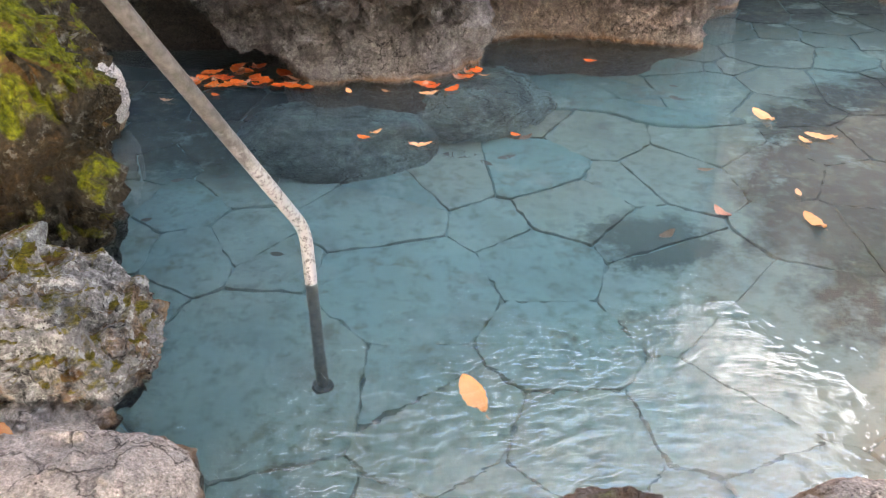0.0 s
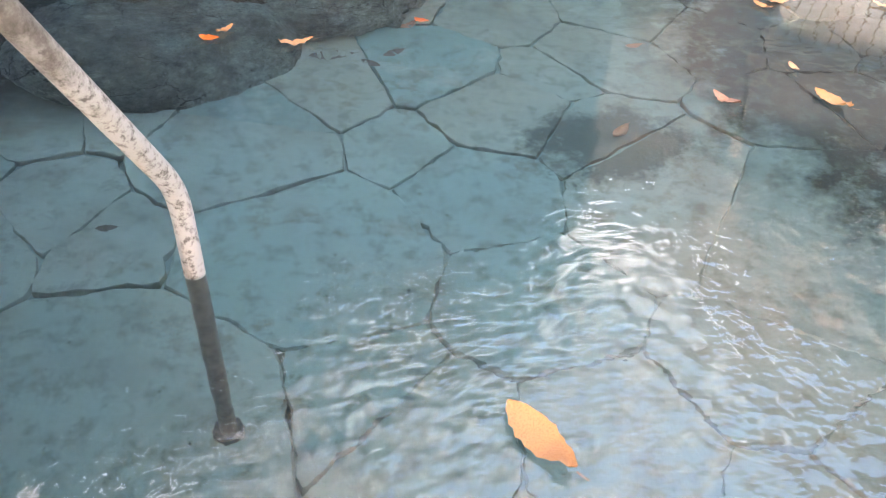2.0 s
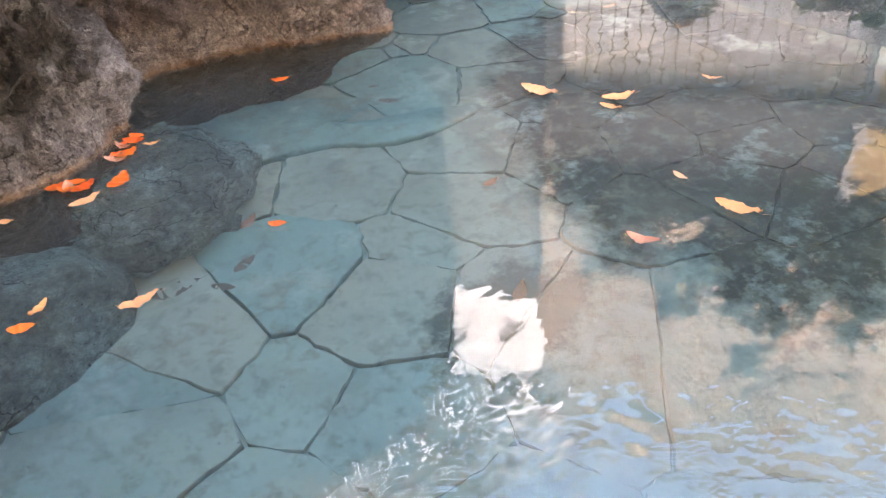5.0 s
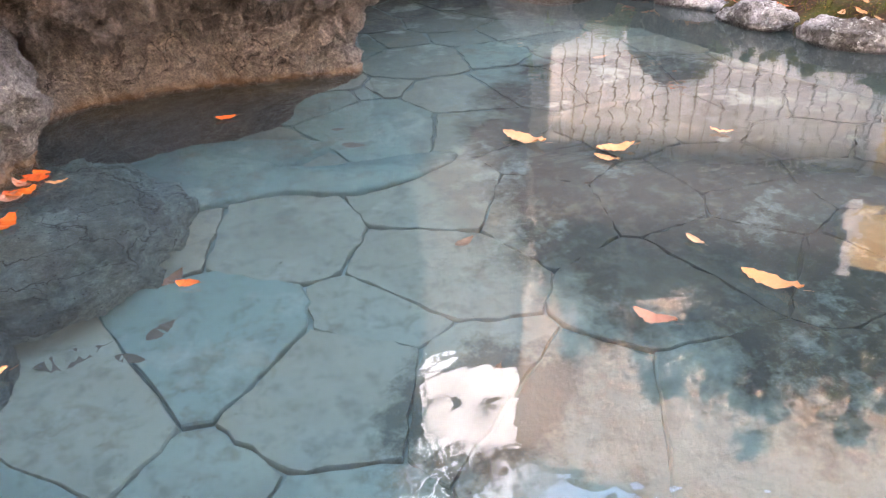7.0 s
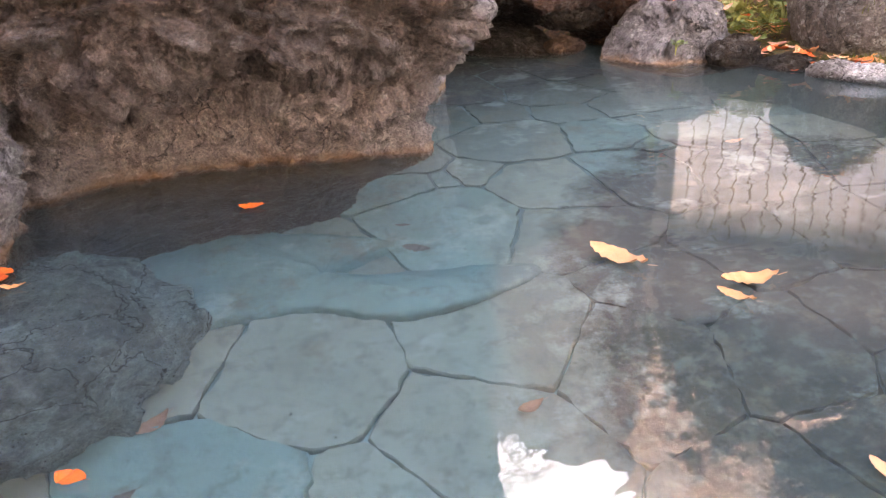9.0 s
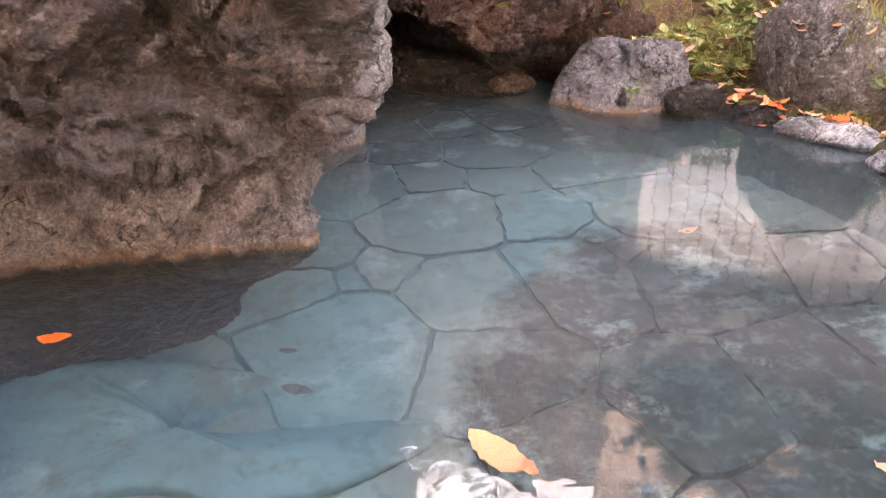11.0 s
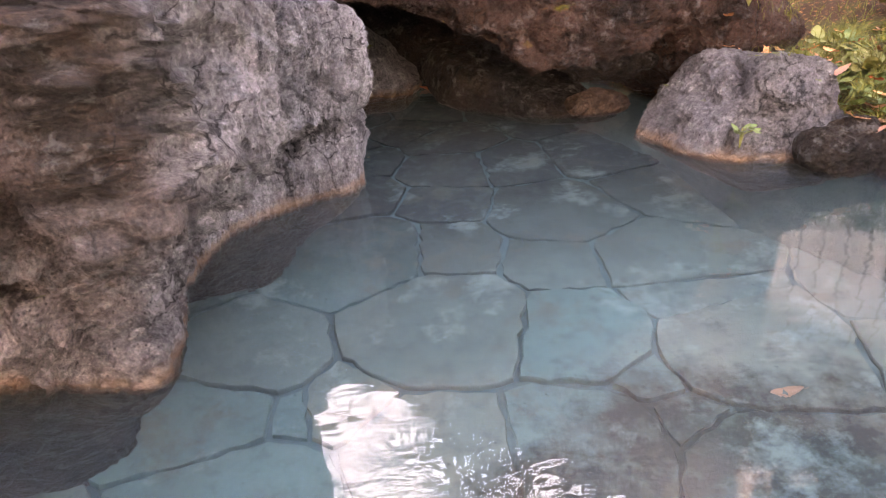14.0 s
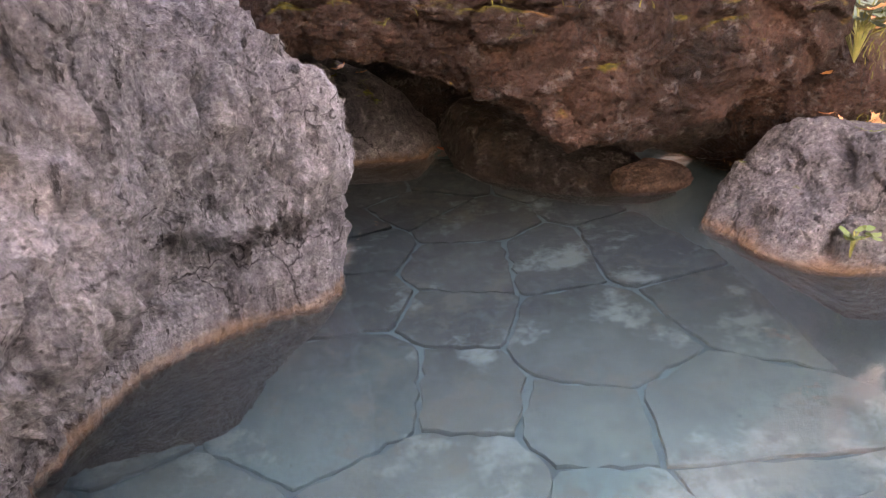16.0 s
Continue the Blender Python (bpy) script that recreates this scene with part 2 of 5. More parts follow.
    chip.inputs["Scale"].default_value, chip.inputs["Detail"].default_value, chip.inputs["Roughness"].default_value = 16.0, 2.0, 0.6
    n = k.bump(chip.outputs["Distance"], 0.9 * relief, 0.045, n)
    n = k.bump(grain, 0.9, 0.010, n)
    n = k.bump(k.noise(220, 4, 0.7), 0.4 * relief, 0.004, n)
    return k.done(col, rough, n, 0.12)


GREY = rock_mat("grey_rock", (0.165, 0.154, 0.153), (0.105, 0.096, 0.093), (0.038, 0.033, 0.031), moss=0.20, lichen=0.10, band=(0.24, 0.18, 0.14), band_top=0.03, blotch=0.45)
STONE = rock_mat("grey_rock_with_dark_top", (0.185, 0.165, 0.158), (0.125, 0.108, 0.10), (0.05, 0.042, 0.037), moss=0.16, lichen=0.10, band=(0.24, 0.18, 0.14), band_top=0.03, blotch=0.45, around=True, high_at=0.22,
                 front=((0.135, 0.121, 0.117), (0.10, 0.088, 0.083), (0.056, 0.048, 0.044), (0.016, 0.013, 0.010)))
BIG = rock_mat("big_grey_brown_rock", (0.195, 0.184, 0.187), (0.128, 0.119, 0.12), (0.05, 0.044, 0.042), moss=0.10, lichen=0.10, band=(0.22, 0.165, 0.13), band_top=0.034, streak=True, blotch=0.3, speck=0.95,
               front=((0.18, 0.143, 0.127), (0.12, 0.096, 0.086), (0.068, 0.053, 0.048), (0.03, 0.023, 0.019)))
BROWN = rock_mat("mossy_brown_rock", (0.040, 0.0205, 0.0135), (0.018, 0.009, 0.0055), (0.008, 0.005, 0.0035), moss=0.60, lichen=0.07, moss_col=(0.042, 0.039, 0.005))
PALE = rock_mat("pale_pink_rock", (0.56, 0.49, 0.455), (0.42, 0.365, 0.335), (0.16, 0.135, 0.12), lichen=0.25, band=(0.28, 0.21, 0.16), band_top=0.04, blotch=0.5)
SLAB_ROCK = rock_mat("brown_grey_slab_rock", (0.15, 0.126, 0.11), (0.105, 0.088, 0.075), (0.04, 0.032, 0.025), moss=0.46, lichen=0.3, moss_col=(0.075, 0.075, 0.008), blotch=0.4)
# beige rock given a dim base colour that stands for the hollow's shade
HOLLOW = rock_mat("beige_rock_in_painted_shade", (0.05, 0.039, 0.031), (0.036, 0.027, 0.021), (0.016, 0.012, 0.009), blotch=0.4)
LICHEN = rock_mat("lichened_rock", (0.31, 0.30, 0.295), (0.20, 0.19, 0.183), (0.03, 0.026, 0.024), moss=0.50, lichen=0.6, tint=(0.20, 0.12, 0.065), moss_col=(0.10, 0.09, 0.010))
MOSSY = rock_mat("mossy_rock", (0.032, 0.025, 0.017), (0.055, 0.04, 0.026), (0.009, 0.007, 0.005), moss=0.88, lichen=0.2, tint=(0.06, 0.036, 0.016), moss_col=(0.09, 0.105, 0.008))
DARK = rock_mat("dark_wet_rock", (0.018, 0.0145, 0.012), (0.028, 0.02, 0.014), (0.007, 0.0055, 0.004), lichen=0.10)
SUNK = rock_mat("sunken_rock", (0.20, 0.235, 0.225), (0.12, 0.132, 0.124), (0.04, 0.042, 0.039), blotch=0.5, under=True, speck=0.35, relief=0.3)
WHITE = rock_mat("white_crusted_rock", (0.36, 0.34, 0.33), (0.13, 0.115, 0.105), (0.04, 0.034, 0.03), lichen=0.75)


def dark_patch(k, x, y, col):
    # broad dark patch in the middle of the pool, ragged at its edge
    dx, dy = k.math("SUBTRACT", x, 2.14), k.math("SUBTRACT", y, 3.00)
    along = k.math("ADD", k.math("MULTIPLY", dx, 0.42), k.math("MULTIPLY", dy, 0.91))
    across = k.math("SUBTRACT", k.math("MULTIPLY", dx, 0.91), k.math("MULTIPLY", dy, 0.42))
    rad = k.math("ADD", k.math("POWER", k.math("ABSOLUTE", k.math("DIVIDE", along, 1.2)), 2.0), k.math("POWER", k.math("ABSOLUTE", k.math("DIVIDE", across, 0.78)), 2.0))
    rad = k.math("ADD", rad, k.math("MULTIPLY", k.math("SUBTRACT", k.noise(3.2, 9, 0.72), 0.5), 2.2))
    return k.mix(k.math("MULTIPLY", k.range(rad, 1.25, 0.85), 0.93), col, k.mix(k.noise(7, 8, 0.7), (0.010, 0.010, 0.009), (0.034, 0.031, 0.027)))


def slab_mat(name="paving_slab_stone"):
    k = Mat(name)
    rnd = k.n.new("ShaderNodeObjectInfo").outputs["Random"]
    x, y = k.axis(k.co, 0), k.axis(k.co, 1)
    col = k.ramp(rnd, (0.0, (0.125, 0.20, 0.196)), (0.3, (0.155, 0.225, 0.212)), (0.5, (0.205, 0.212, 0.182)), (0.75, (0.165, 0.205, 0.19)), (1.0, (0.22, 0.215, 0.18)))
    # slabs shift to a darker brown past a slanting edge on the right
    warm = k.math("SUBTRACT", k.math("MULTIPLY", k.math("SUBTRACT", x, 1.08), 0.96), k.math("MULTIPLY", k.math("SUBTRACT", y, 2.8), 0.28))
    warm = k.math("MULTIPLY", k.range(k.math("ADD", warm, k.math("MULTIPLY", k.noise(5, 4), 0.10)), 0.03, 0.10), k.range(y, 4.2, 3.2))
    col = k.mix(k.math("MULTIPLY", warm, 0.8), col, (0.135, 0.12, 0.098))
    # near slabs painted paler for the stronger light in the open water
    col = k.mix(k.range(y, 3.3, 2.6, 0.0, 0.5), col, k.mix(k.noise(2.6, 8, 0.68), (0.225, 0.315, 0.305), (0.29, 0.36, 0.34)))
    # slabs turn darker towards the far end, unevenly
    far_tone = k.math("ADD", y, k.math("MULTIPLY", k.math("SUBTRACT", k.noise(2.2, 7, 0.7), 0.5), 1.6))
    col = k.mix(k.range(far_tone, 3.5, 4.7, 0.0, 0.5), col, (0.07, 0.088, 0.088))
    col = dark_patch(k, x, y, col)
    # dirt caught among the small stones
    rx, ry = k.math("DIVIDE", k.math("SUBTRACT", x, 0.84), 0.26), k.math("DIVIDE", k.math("SUBTRACT", y, 2.56), 0.2)
    rag = k.math("ADD", k.math("ADD", k.math("MULTIPLY", rx, rx), k.math("MULTIPLY", ry, ry)), k.math("MULTIPLY", k.math("SUBTRACT", k.noise(7, 9, 0.75), 0.5), 4.0))
    col = k.mix(k.range(rag, 1.1, 0.5, 0.0, 0.8), col, (0.045, 0.055, 0.05))
    # shade under the hanging boulder, painted into the slab colour with ragged edges
    boulder_shade = k.math("ADD", k.math("SUBTRACT", y, k.math("MULTIPLY", k.math("ABSOLUTE", k.math("SUBTRACT", x, 2.05)), 0.35)), k.math("MULTIPLY", k.math("SUBTRACT", k.noise(3.5, 8, 0.7), 0.5), 0.9))
    col = k.mix(k.math("MULTIPLY", k.range(boulder_shade, 4.5, 5.15), 0.85), col, (0.025, 0.026, 0.025))
    # the deep hollow's shade is painted into the slabs below it
    nook_shade = k.math("MULTIPLY", k.range(k.math("ADD", y, k.math("MULTIPLY", k.math("SUBTRACT", k.noise(4, 7), 0.5), 0.5)), 2.75, 3.1), k.range(x, -0.15, -0.55))
    col = k.mix(k.math("MULTIPLY", nook_shade, 0.85), col, (0.02, 0.02, 0.019))
    col = k.mix(k.ramp(k.noise(3, 6, 0.65), (0.48, 0.0), (0.75, 0.5)), col, (0.105, 0.115, 0.106))
    col = k.mix(k.ramp(k.noise(16, 8, 0.7), (0.36, 0.5), (0.5, 0.0)), col, (0.095, 0.112, 0.105))
    col = k.mix(k.ramp(k.noise(45, 6, 0.7), (0.27, 0.8), (0.36, 0.0)), col, (0.035, 0.042, 0.04))
    col = k.mix(k.ramp(k.noise(5.5, 9, 0.72), (0.55, 0.0), (0.64, 0.5)), col, (0.13, 0.112, 0.088))
    col = k.mix(k.ramp(k.noise(4.1, 10, 0.7, stretch=(1, 1, 3)), (0.56, 0.0), (0.66, 0.5)), col, (0.27, 0.31, 0.295))
    n = k.bump(k.noise(30, 9, 0.65), 0.5, 0.01)
    return k.done(col, 0.85, n, 0.2)


def bed_mat():
    k = Mat("mortar_bed")
    col = k.mix(k.noise(14, 8, 0.7), (0.045, 0.064, 0.065), (0.09, 0.12, 0.12))
    # silt lies in the joints here and there
    silt = k.math("MULTIPLY", k.ramp(k.noise(3.2, 6, 0.65), (0.36, 0.0), (0.56, 0.95)), k.range(k.axis(k.co, 1), 3.7, 3.2, 0.3, 1.0))
    col = k.mix(silt, col, (0.17, 0.245, 0.243))
    col = dark_patch(k, k.axis(k.co, 0), k.axis(k.co, 1), col)
    return k.done(col, 0.9, k.bump(k.noise(40, 8), 0.6, 0.01), 0.2)


def soil_mat():
    k = Mat("forest_soil")
    col = k.mix(k.noise(7, 8, 0.7), (0.022, 0.013, 0.008), (0.06, 0.034, 0.02))
    col = k.mix(k.ramp(k.noise(2.4, 6, 0.65), (0.5, 0.0), (0.62, 0.9)), col, (0.045, 0.055, 0.012))
    col = k.mix(k.ramp(k.noise(55, 4, 0.7), (0.55, 0.0), (0.68, 0.8)), col, (0.26, 0.12, 0.045))
    z = k.axis(k.co, 2)
    col = k.mix(k.range(z, -0.03, -0.12), col, k.mix(k.noise(14, 8, 0.7), (0.08, 0.105, 0.10), (0.15, 0.185, 0.178)))
    return k.done(col, 0.95, k.bump(k.noise(45, 9, 0.7), 0.9, 0.03), 0.15)


def water_mat():
    k = Mat("spring_water")
    k.n.remove(k.b)
    n1 = k.noise(4.0, 3, 0.5, stretch=(1.0, 1.7, 1.0))
    n2 = k.noise(24.0, 2, 0.5, stretch=(1.0, 1.4, 1.0))
    # livelier water by the near edge, where the spring flows out
    dx, dy = k.math("SUBTRACT", k.axis(k.co, 0), 0.3), k.math("SUBTRACT", k.axis(k.co, 1), 1.15)
    far = k.math("SQRT", k.math("ADD", k.math("MULTIPLY", dx, dx), k.math("MULTIPLY", dy, dy)))
    patch = k.math("MULTIPLY", k.range(k.math("ADD", far, k.math("MULTIPLY", k.noise(5.0, 3), 0.9)), 1.3, 0.8), LIVELY)
    calm = k.math("MULTIPLY", n1, RIPPLE)
    nrm = k.bump(k.math("ADD", calm, k.math("MULTIPLY", n2, patch)), 1.0, 0.01)
    still = k.bump(k.math("ADD", k.math("MULTIPLY", calm, 0.6), k.math("MULTIPLY", n2, k.math("MULTIPLY", patch, 0.12))), 1.0, 0.01)
    fr = k.n.new("ShaderNodeFresnel")
    fr.inputs["IOR"].default_value = 1.55
    k.l.new(nrm, fr.inputs["Normal"])
    refr = k.n.new("ShaderNodeBsdfRefraction")
    refr.inputs["IOR"].default_value, refr.inputs["Roughness"].default_value = 1.333, 0.0
    refr.inputs["Color"].default_value = (*WATER_TINT, 1)
    k.l.new(still, refr.inputs["Normal"])
    milk = k.n.new("ShaderNodeBsdfDiffuse")
    milk.inputs["Color"].default_value = (0.46, 0.66, 0.74, 1)
    glo = k.n.new("ShaderNodeBsdfGlossy")
    glo.inputs["Roughness"].default_value = 0.0
    k.l.new(nrm, glo.inputs["Normal"])
    m1, m2 = k.n.new("ShaderNodeMixShader"), k.n.new("ShaderNodeMixShader")
    k.put(k.math("MULTIPLY", k.ramp(k.noise(0.9, 4, 0.6), (0.35, 0.6), (0.7, 1.3)), MILK), m1.inputs[0])
    k.l.new(refr.outputs[0], m1.inputs[1])
    k.l.new(milk.outputs[0], m1.inputs[2])
    k.l.new(fr.outputs[0], m2.inputs[0])
    k.l.new(m1.outputs[0], m2.inputs[1])
    k.l.new(glo.outputs[0], m2.inputs[2])
    k.l.new(m2.outputs[0], k.n["Material Output"].inputs["Surface"])
    return k.m


def leaf_mat(name, a, b, vein):
    k = Mat(name)
    rnd = k.n.new("ShaderNodeObjectInfo").outputs["Random"]
    col = k.mix(rnd, a, b)
    col = k.mix(k.ramp(k.noise(60, 5, 0.6), (0.5, 0.0), (0.7, 0.7)), col, vein)
    wave = k.n.new("ShaderNodeTexWave")
    wave.inputs["Scale"].default_value, wave.inputs["Distortion"].default_value = 60, 0.6
    k.l.new(k.co, wave.inputs["Vector"])
    col = k.mix(k.math("MULTIPLY", wave.outputs["Fac"], 0.25), col, vein)
    return k.done(col, 0.5, k.bump(wave.outputs["Fac"], 0.3, 0.002), 0.4)


def plain_mat(name, a, b, scale=20, rough=0.8, bump=0.3, stretch=None, spec=0.3, metal=0.0, dist=0.01):
    k = Mat(name)
    f = k.noise(scale, 7, 0.65, stretch=stretch)
    col = k.mix(k.ramp(f, (0.35, 0.0), (0.65, 1.0)), a, b)
    return k.done(col, rough, k.bump(f, bump, dist), spec, metal)


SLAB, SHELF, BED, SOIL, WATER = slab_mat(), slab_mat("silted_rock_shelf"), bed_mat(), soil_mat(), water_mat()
LEAF_RED = leaf_mat("orange_red_leaf", (0.46, 0.058, 0.007), (0.60, 0.13, 0.016), (0.25, 0.028, 0.006))
LEAF_TAN = leaf_mat("tan_leaf", (0.46, 0.19, 0.06), (0.50, 0.27, 0.15), (0.30, 0.10, 0.035))
LEAF_BROWN = leaf_mat("brown_leaf", (0.22, 0.08, 0.04), (0.30, 0.12, 0.06), (0.5, 0.3, 0.24))
LEAF_DARK = leaf_mat("sunken_leaf", (0.07, 0.06, 0.05), (0.12, 0.10, 0.085), (0.04, 0.035, 0.03))
LEAF_GREEN = leaf_mat("green_leaf", (0.045, 0.085, 0.02), (0.10, 0.13, 0.03), (0.12, 0.15, 0.05))
LEAF_YELLOW = leaf_mat("yellowing_leaf", (0.10, 0.115, 0.022), (0.19, 0.18, 0.05), (0.11, 0.09, 0.025))
LEAF_BLUE = leaf_mat("bluish_green_leaf", (0.06, 0.10, 0.075), (0.10, 0.14, 0.10), (0.14, 0.18, 0.13))
GRASS = plain_mat("moss_and_grass", (0.05, 0.058, 0.007), (0.13, 0.115, 0.018), 30)
STEM = plain_mat("green_stem", (0.10, 0.12, 0.03), (0.18, 0.16, 0.05), 40)


# ---- building helpers ----
def mesh_object(name, verts, faces, material, smooth_shade=True):
    me = bpy.data.meshes.new(name)
    me.from_pydata([tuple(v) for v in verts], [], faces)
    me.materials.append(material)
    if smooth_shade:
        me.polygons.foreach_set("use_smooth", [True] * len(me.polygons))
    me.update()
    return new(name, me)


def part(name, bm, material, parent, label=""):
    me = bpy.data.meshes.new(name)
    bm.to_mesh(me)
    bm.free()
    me.materials.append(material)
    ob = new(name, me)
    ob.parent = parent
    if label:
        tagged(ob, label)
    return ob


def thing(name, label, category, at=(0, 0, 0), group="", kind=""):
    ob = new(name)
    ob.location = at
    return tagged(ob, label, category, group, kind)


def box(bm, lo, hi, m=None):
    r = bmesh.ops.create_cube(bm, size=1)
    bmesh.ops.transform(bm, matrix=Matrix.Translation([(a + b) / 2 for a, b in zip(lo, hi)]) @ Matrix.Diagonal([b - a for a, b in zip(lo, hi)] + [1]), verts=r["verts"])
    if m:
        bmesh.ops.transform(bm, matrix=m, verts=r["verts"])
    return r["verts"]


def closed_curve(ctrl, n):
    """n points along a closed smooth curve through the control rows."""
    c = np.array(ctrl, float)
    k = len(c)
    seg = np.linalg.norm(np.roll(c[:, :2], -1, 0) - c[:, :2], axis=1)
    cum = np.r_[0, np.cumsum(seg)]
    s = np.linspace(0, cum[-1], n, endpoint=False)
    i = np.clip(np.searchsorted(cum, s, side="right") - 1, 0, k - 1)
    t = ((s - cum[i]) / seg[i])[:, None]
    p0, p1, p2, p3 = c[(i - 1) % k], c[i], c[(i + 1) % k], c[(i + 2) % k]
    return 0.5 * (2 * p1 + (p2 - p0) * t + (2 * p0 - 5 * p1 + 4 * p2 - p3) * t**2 + (3 * p1 - p0 - 3 * p2 + p3) * t**3)


def normals_of(v, faces):
    f = np.array(faces)
    n = np.zeros_like(v)
    fn = np.cross(v[f[:, 2]] - v[f[:, 0]], v[f[:, 3]] - v[f[:, 1]])
    for c in range(4):
        np.add.at(n, f[:, c], fn)
    return n / (np.linalg.norm(n, axis=1)[:, None] + 1e-12)


def weather(v, n, amount, size, seed, chunk=0.5, streak=0.0, fine=1.0, calm=False, cracks=(), craggy=0.0):
    """Pushes rock vertices in and out: large swells, broken facets, cracks and grit."""
    p = v / size + seed * 7.7
    if craggy:
        # broken ledges on the south face, smoother runs on the side
        south = 1 - smooth(3.86, 4.10, 0.8 * v[:, 1] + 0.6 * v[:, 0])
        chunk, streak, fine = chunk * (0.28 + craggy * south), streak * (1 - south), 1 + 0.5 * south
    warp = np.stack([perlin(p * 1.7 + 5), perlin(p * 1.7 + 31), perlin(p * 1.7 + 57)], 1)
    d = 0.75 * fbm(p * 0.9, 2) + 0.16 * fbm(p * 2.5 + 3, 4, 0.55, True)
    r, gap = cells(p * 1.6 * (1, 1, 1.6) + 0.7 * warp)
    d += 1.2 * chunk * (r - 0.5) * smooth(0.0, 0.05, gap) - 0.55 * chunk * (1 - smooth(0.0, 0.05, gap)) * (perlin(p * 0.9 + 77) > -0.05)
    r, gap = cells(p * 4.6 * (1, 1, 1.4) + 1.1 * warp)
    d += 0.55 * chunk * (r - 0.5) * smooth(0.0, 0.08, gap)
    d += 0.12 * fine * fbm(p * 9 + 11, 4, 0.6) + 0.09 * fine * fbm(p * 7 + 23, 4, 0.6, True)
    if craggy:
        q = p * (2.6, 2.6, 5.0) + 1.2 * warp
        r, gap = cells(p * (3.4, 3.4, 6.0) + 1.5 * warp)
        d += south * 0.75 * (r - 0.5) * smooth(0.0, 0.06, gap)
        d += south * (0.32 * fbm(q, 4, 0.55, True) + 0.2 * fbm(q * 2.6 + 9, 3, 0.6, True))
    if np.any(streak):
        d += streak * fbm(p * (14, 14, 2.2) + 3, 3, 0.6, True)
    for points, wide, deep in cracks:
        q = v + 0.03 * np.stack([perlin(v * 11 + 3), perlin(v * 11 + 19), perlin(v * 11 + 41)], 1)
        near = np.full(len(v), 9.0)
        for a, c in zip(points, points[1:]):
            a, c = np.array(a), np.array(c)
            t = np.clip(((q - a) @ (c - a)) / ((c - a) @ (c - a)), 0, 1)
            near = np.minimum(near, np.linalg.norm(q - a - t[:, None] * (c - a), axis=1))
        d = d - deep / amount * np.exp(-((near / wide) ** 2))
    if calm:
        # the water has worn the foot smoother
        d = d * (0.30 + 0.22 * smooth(-0.12, 0.0, v[:, 2]) + 0.48 * smooth(0.0, 0.18, v[:, 2]))
    return v + n * (amount * d)[:, None]


def loft_rock(name, ctrl, material, label, around=200, up=70, dome=0.12, amount=0.05, size=0.5, seed=1, floor=-0.7, chunk=0.5, streak=0.0, low=0.0, high=0.4, rounding=0.25, ledge=0.0, cracks=(), craggy=0.0):
    """A rock from its outline at the water: rows of x, y, top height, how far it swells out above, how far below."""
    c = closed_curve(ctrl, around)
    tang = np.roll(c[:, :2], -1, 0) - np.roll(c[:, :2], 1, 0)
    tang /= np.linalg.norm(tang, axis=1)[:, None]
    out = np.stack([tang[:, 1], -tang[:, 0]], 1)
    outward = c[:, :2] - c[:, :2].mean(0)
    outward /= np.linalg.norm(outward, axis=1)[:, None]
    rings = []
    for s in np.linspace(0, 1, up):
        # more rings low down, where the eye passes
        s = s * 0.72 if s < 0.85 else 0.612 + (s - 0.85) / 0.15 * 0.388
        z = floor + s * (c[:, 2] - floor)
        h = np.clip(z / c[:, 2], 0, 1)
        off = np.where(z < 0, 0.0, c[:, 3] * smooth(low, high, z))
        sink = np.where(z < 0, c[:, 4] * smooth(0, 0.6, -z), 0.0)
        if ledge:
            brow = 0.25 + 0.10 * perlin(np.c_[c[:, :2] * 1.8, 0 * z + 4.0]) + 0.04 * perlin(np.c_[c[:, :2] * 6, 0 * z])
            off = off - ledge * np.exp(-(((z - brow) / 0.035) ** 2)) + 0.6 * ledge * smooth(0.0, 0.05, z - brow)
        off = off - rounding * np.clip((h - 0.68) / 0.32, 0, 1) ** 2
        rings.append(np.c_[c[:, :2] + out * off[:, None] + outward * sink[:, None], z])
    last, mean = rings[-1], rings[-1].mean(0)
    for s in np.linspace(0.94, 0.10, 14):
        ring = mean + (last - mean) * (s, s, s)
        ring[:, 2] += dome * (1 - s * s)
        rings.append(ring)
    v = np.concatenate(rings)
    faces = []
    for j in range(len(rings) - 1):
        for i in range(around):
            k = (i + 1) % around
            faces.append((j * around + i, j * around + k, (j + 1) * around + k, (j + 1) * around + i))
    v = weather(v, normals_of(v, faces), amount, size, seed, chunk, streak, calm=True, cracks=cracks, craggy=craggy)
    v = np.r_[v, v[-around:].mean(0)[None]]
    faces += [((len(rings) - 1) * around + i, (len(rings) - 1) * around + (i + 1) % around, len(v) - 1) for i in range(around)]
    return tagged(mesh_object(name, v, faces, material), label, "rock")


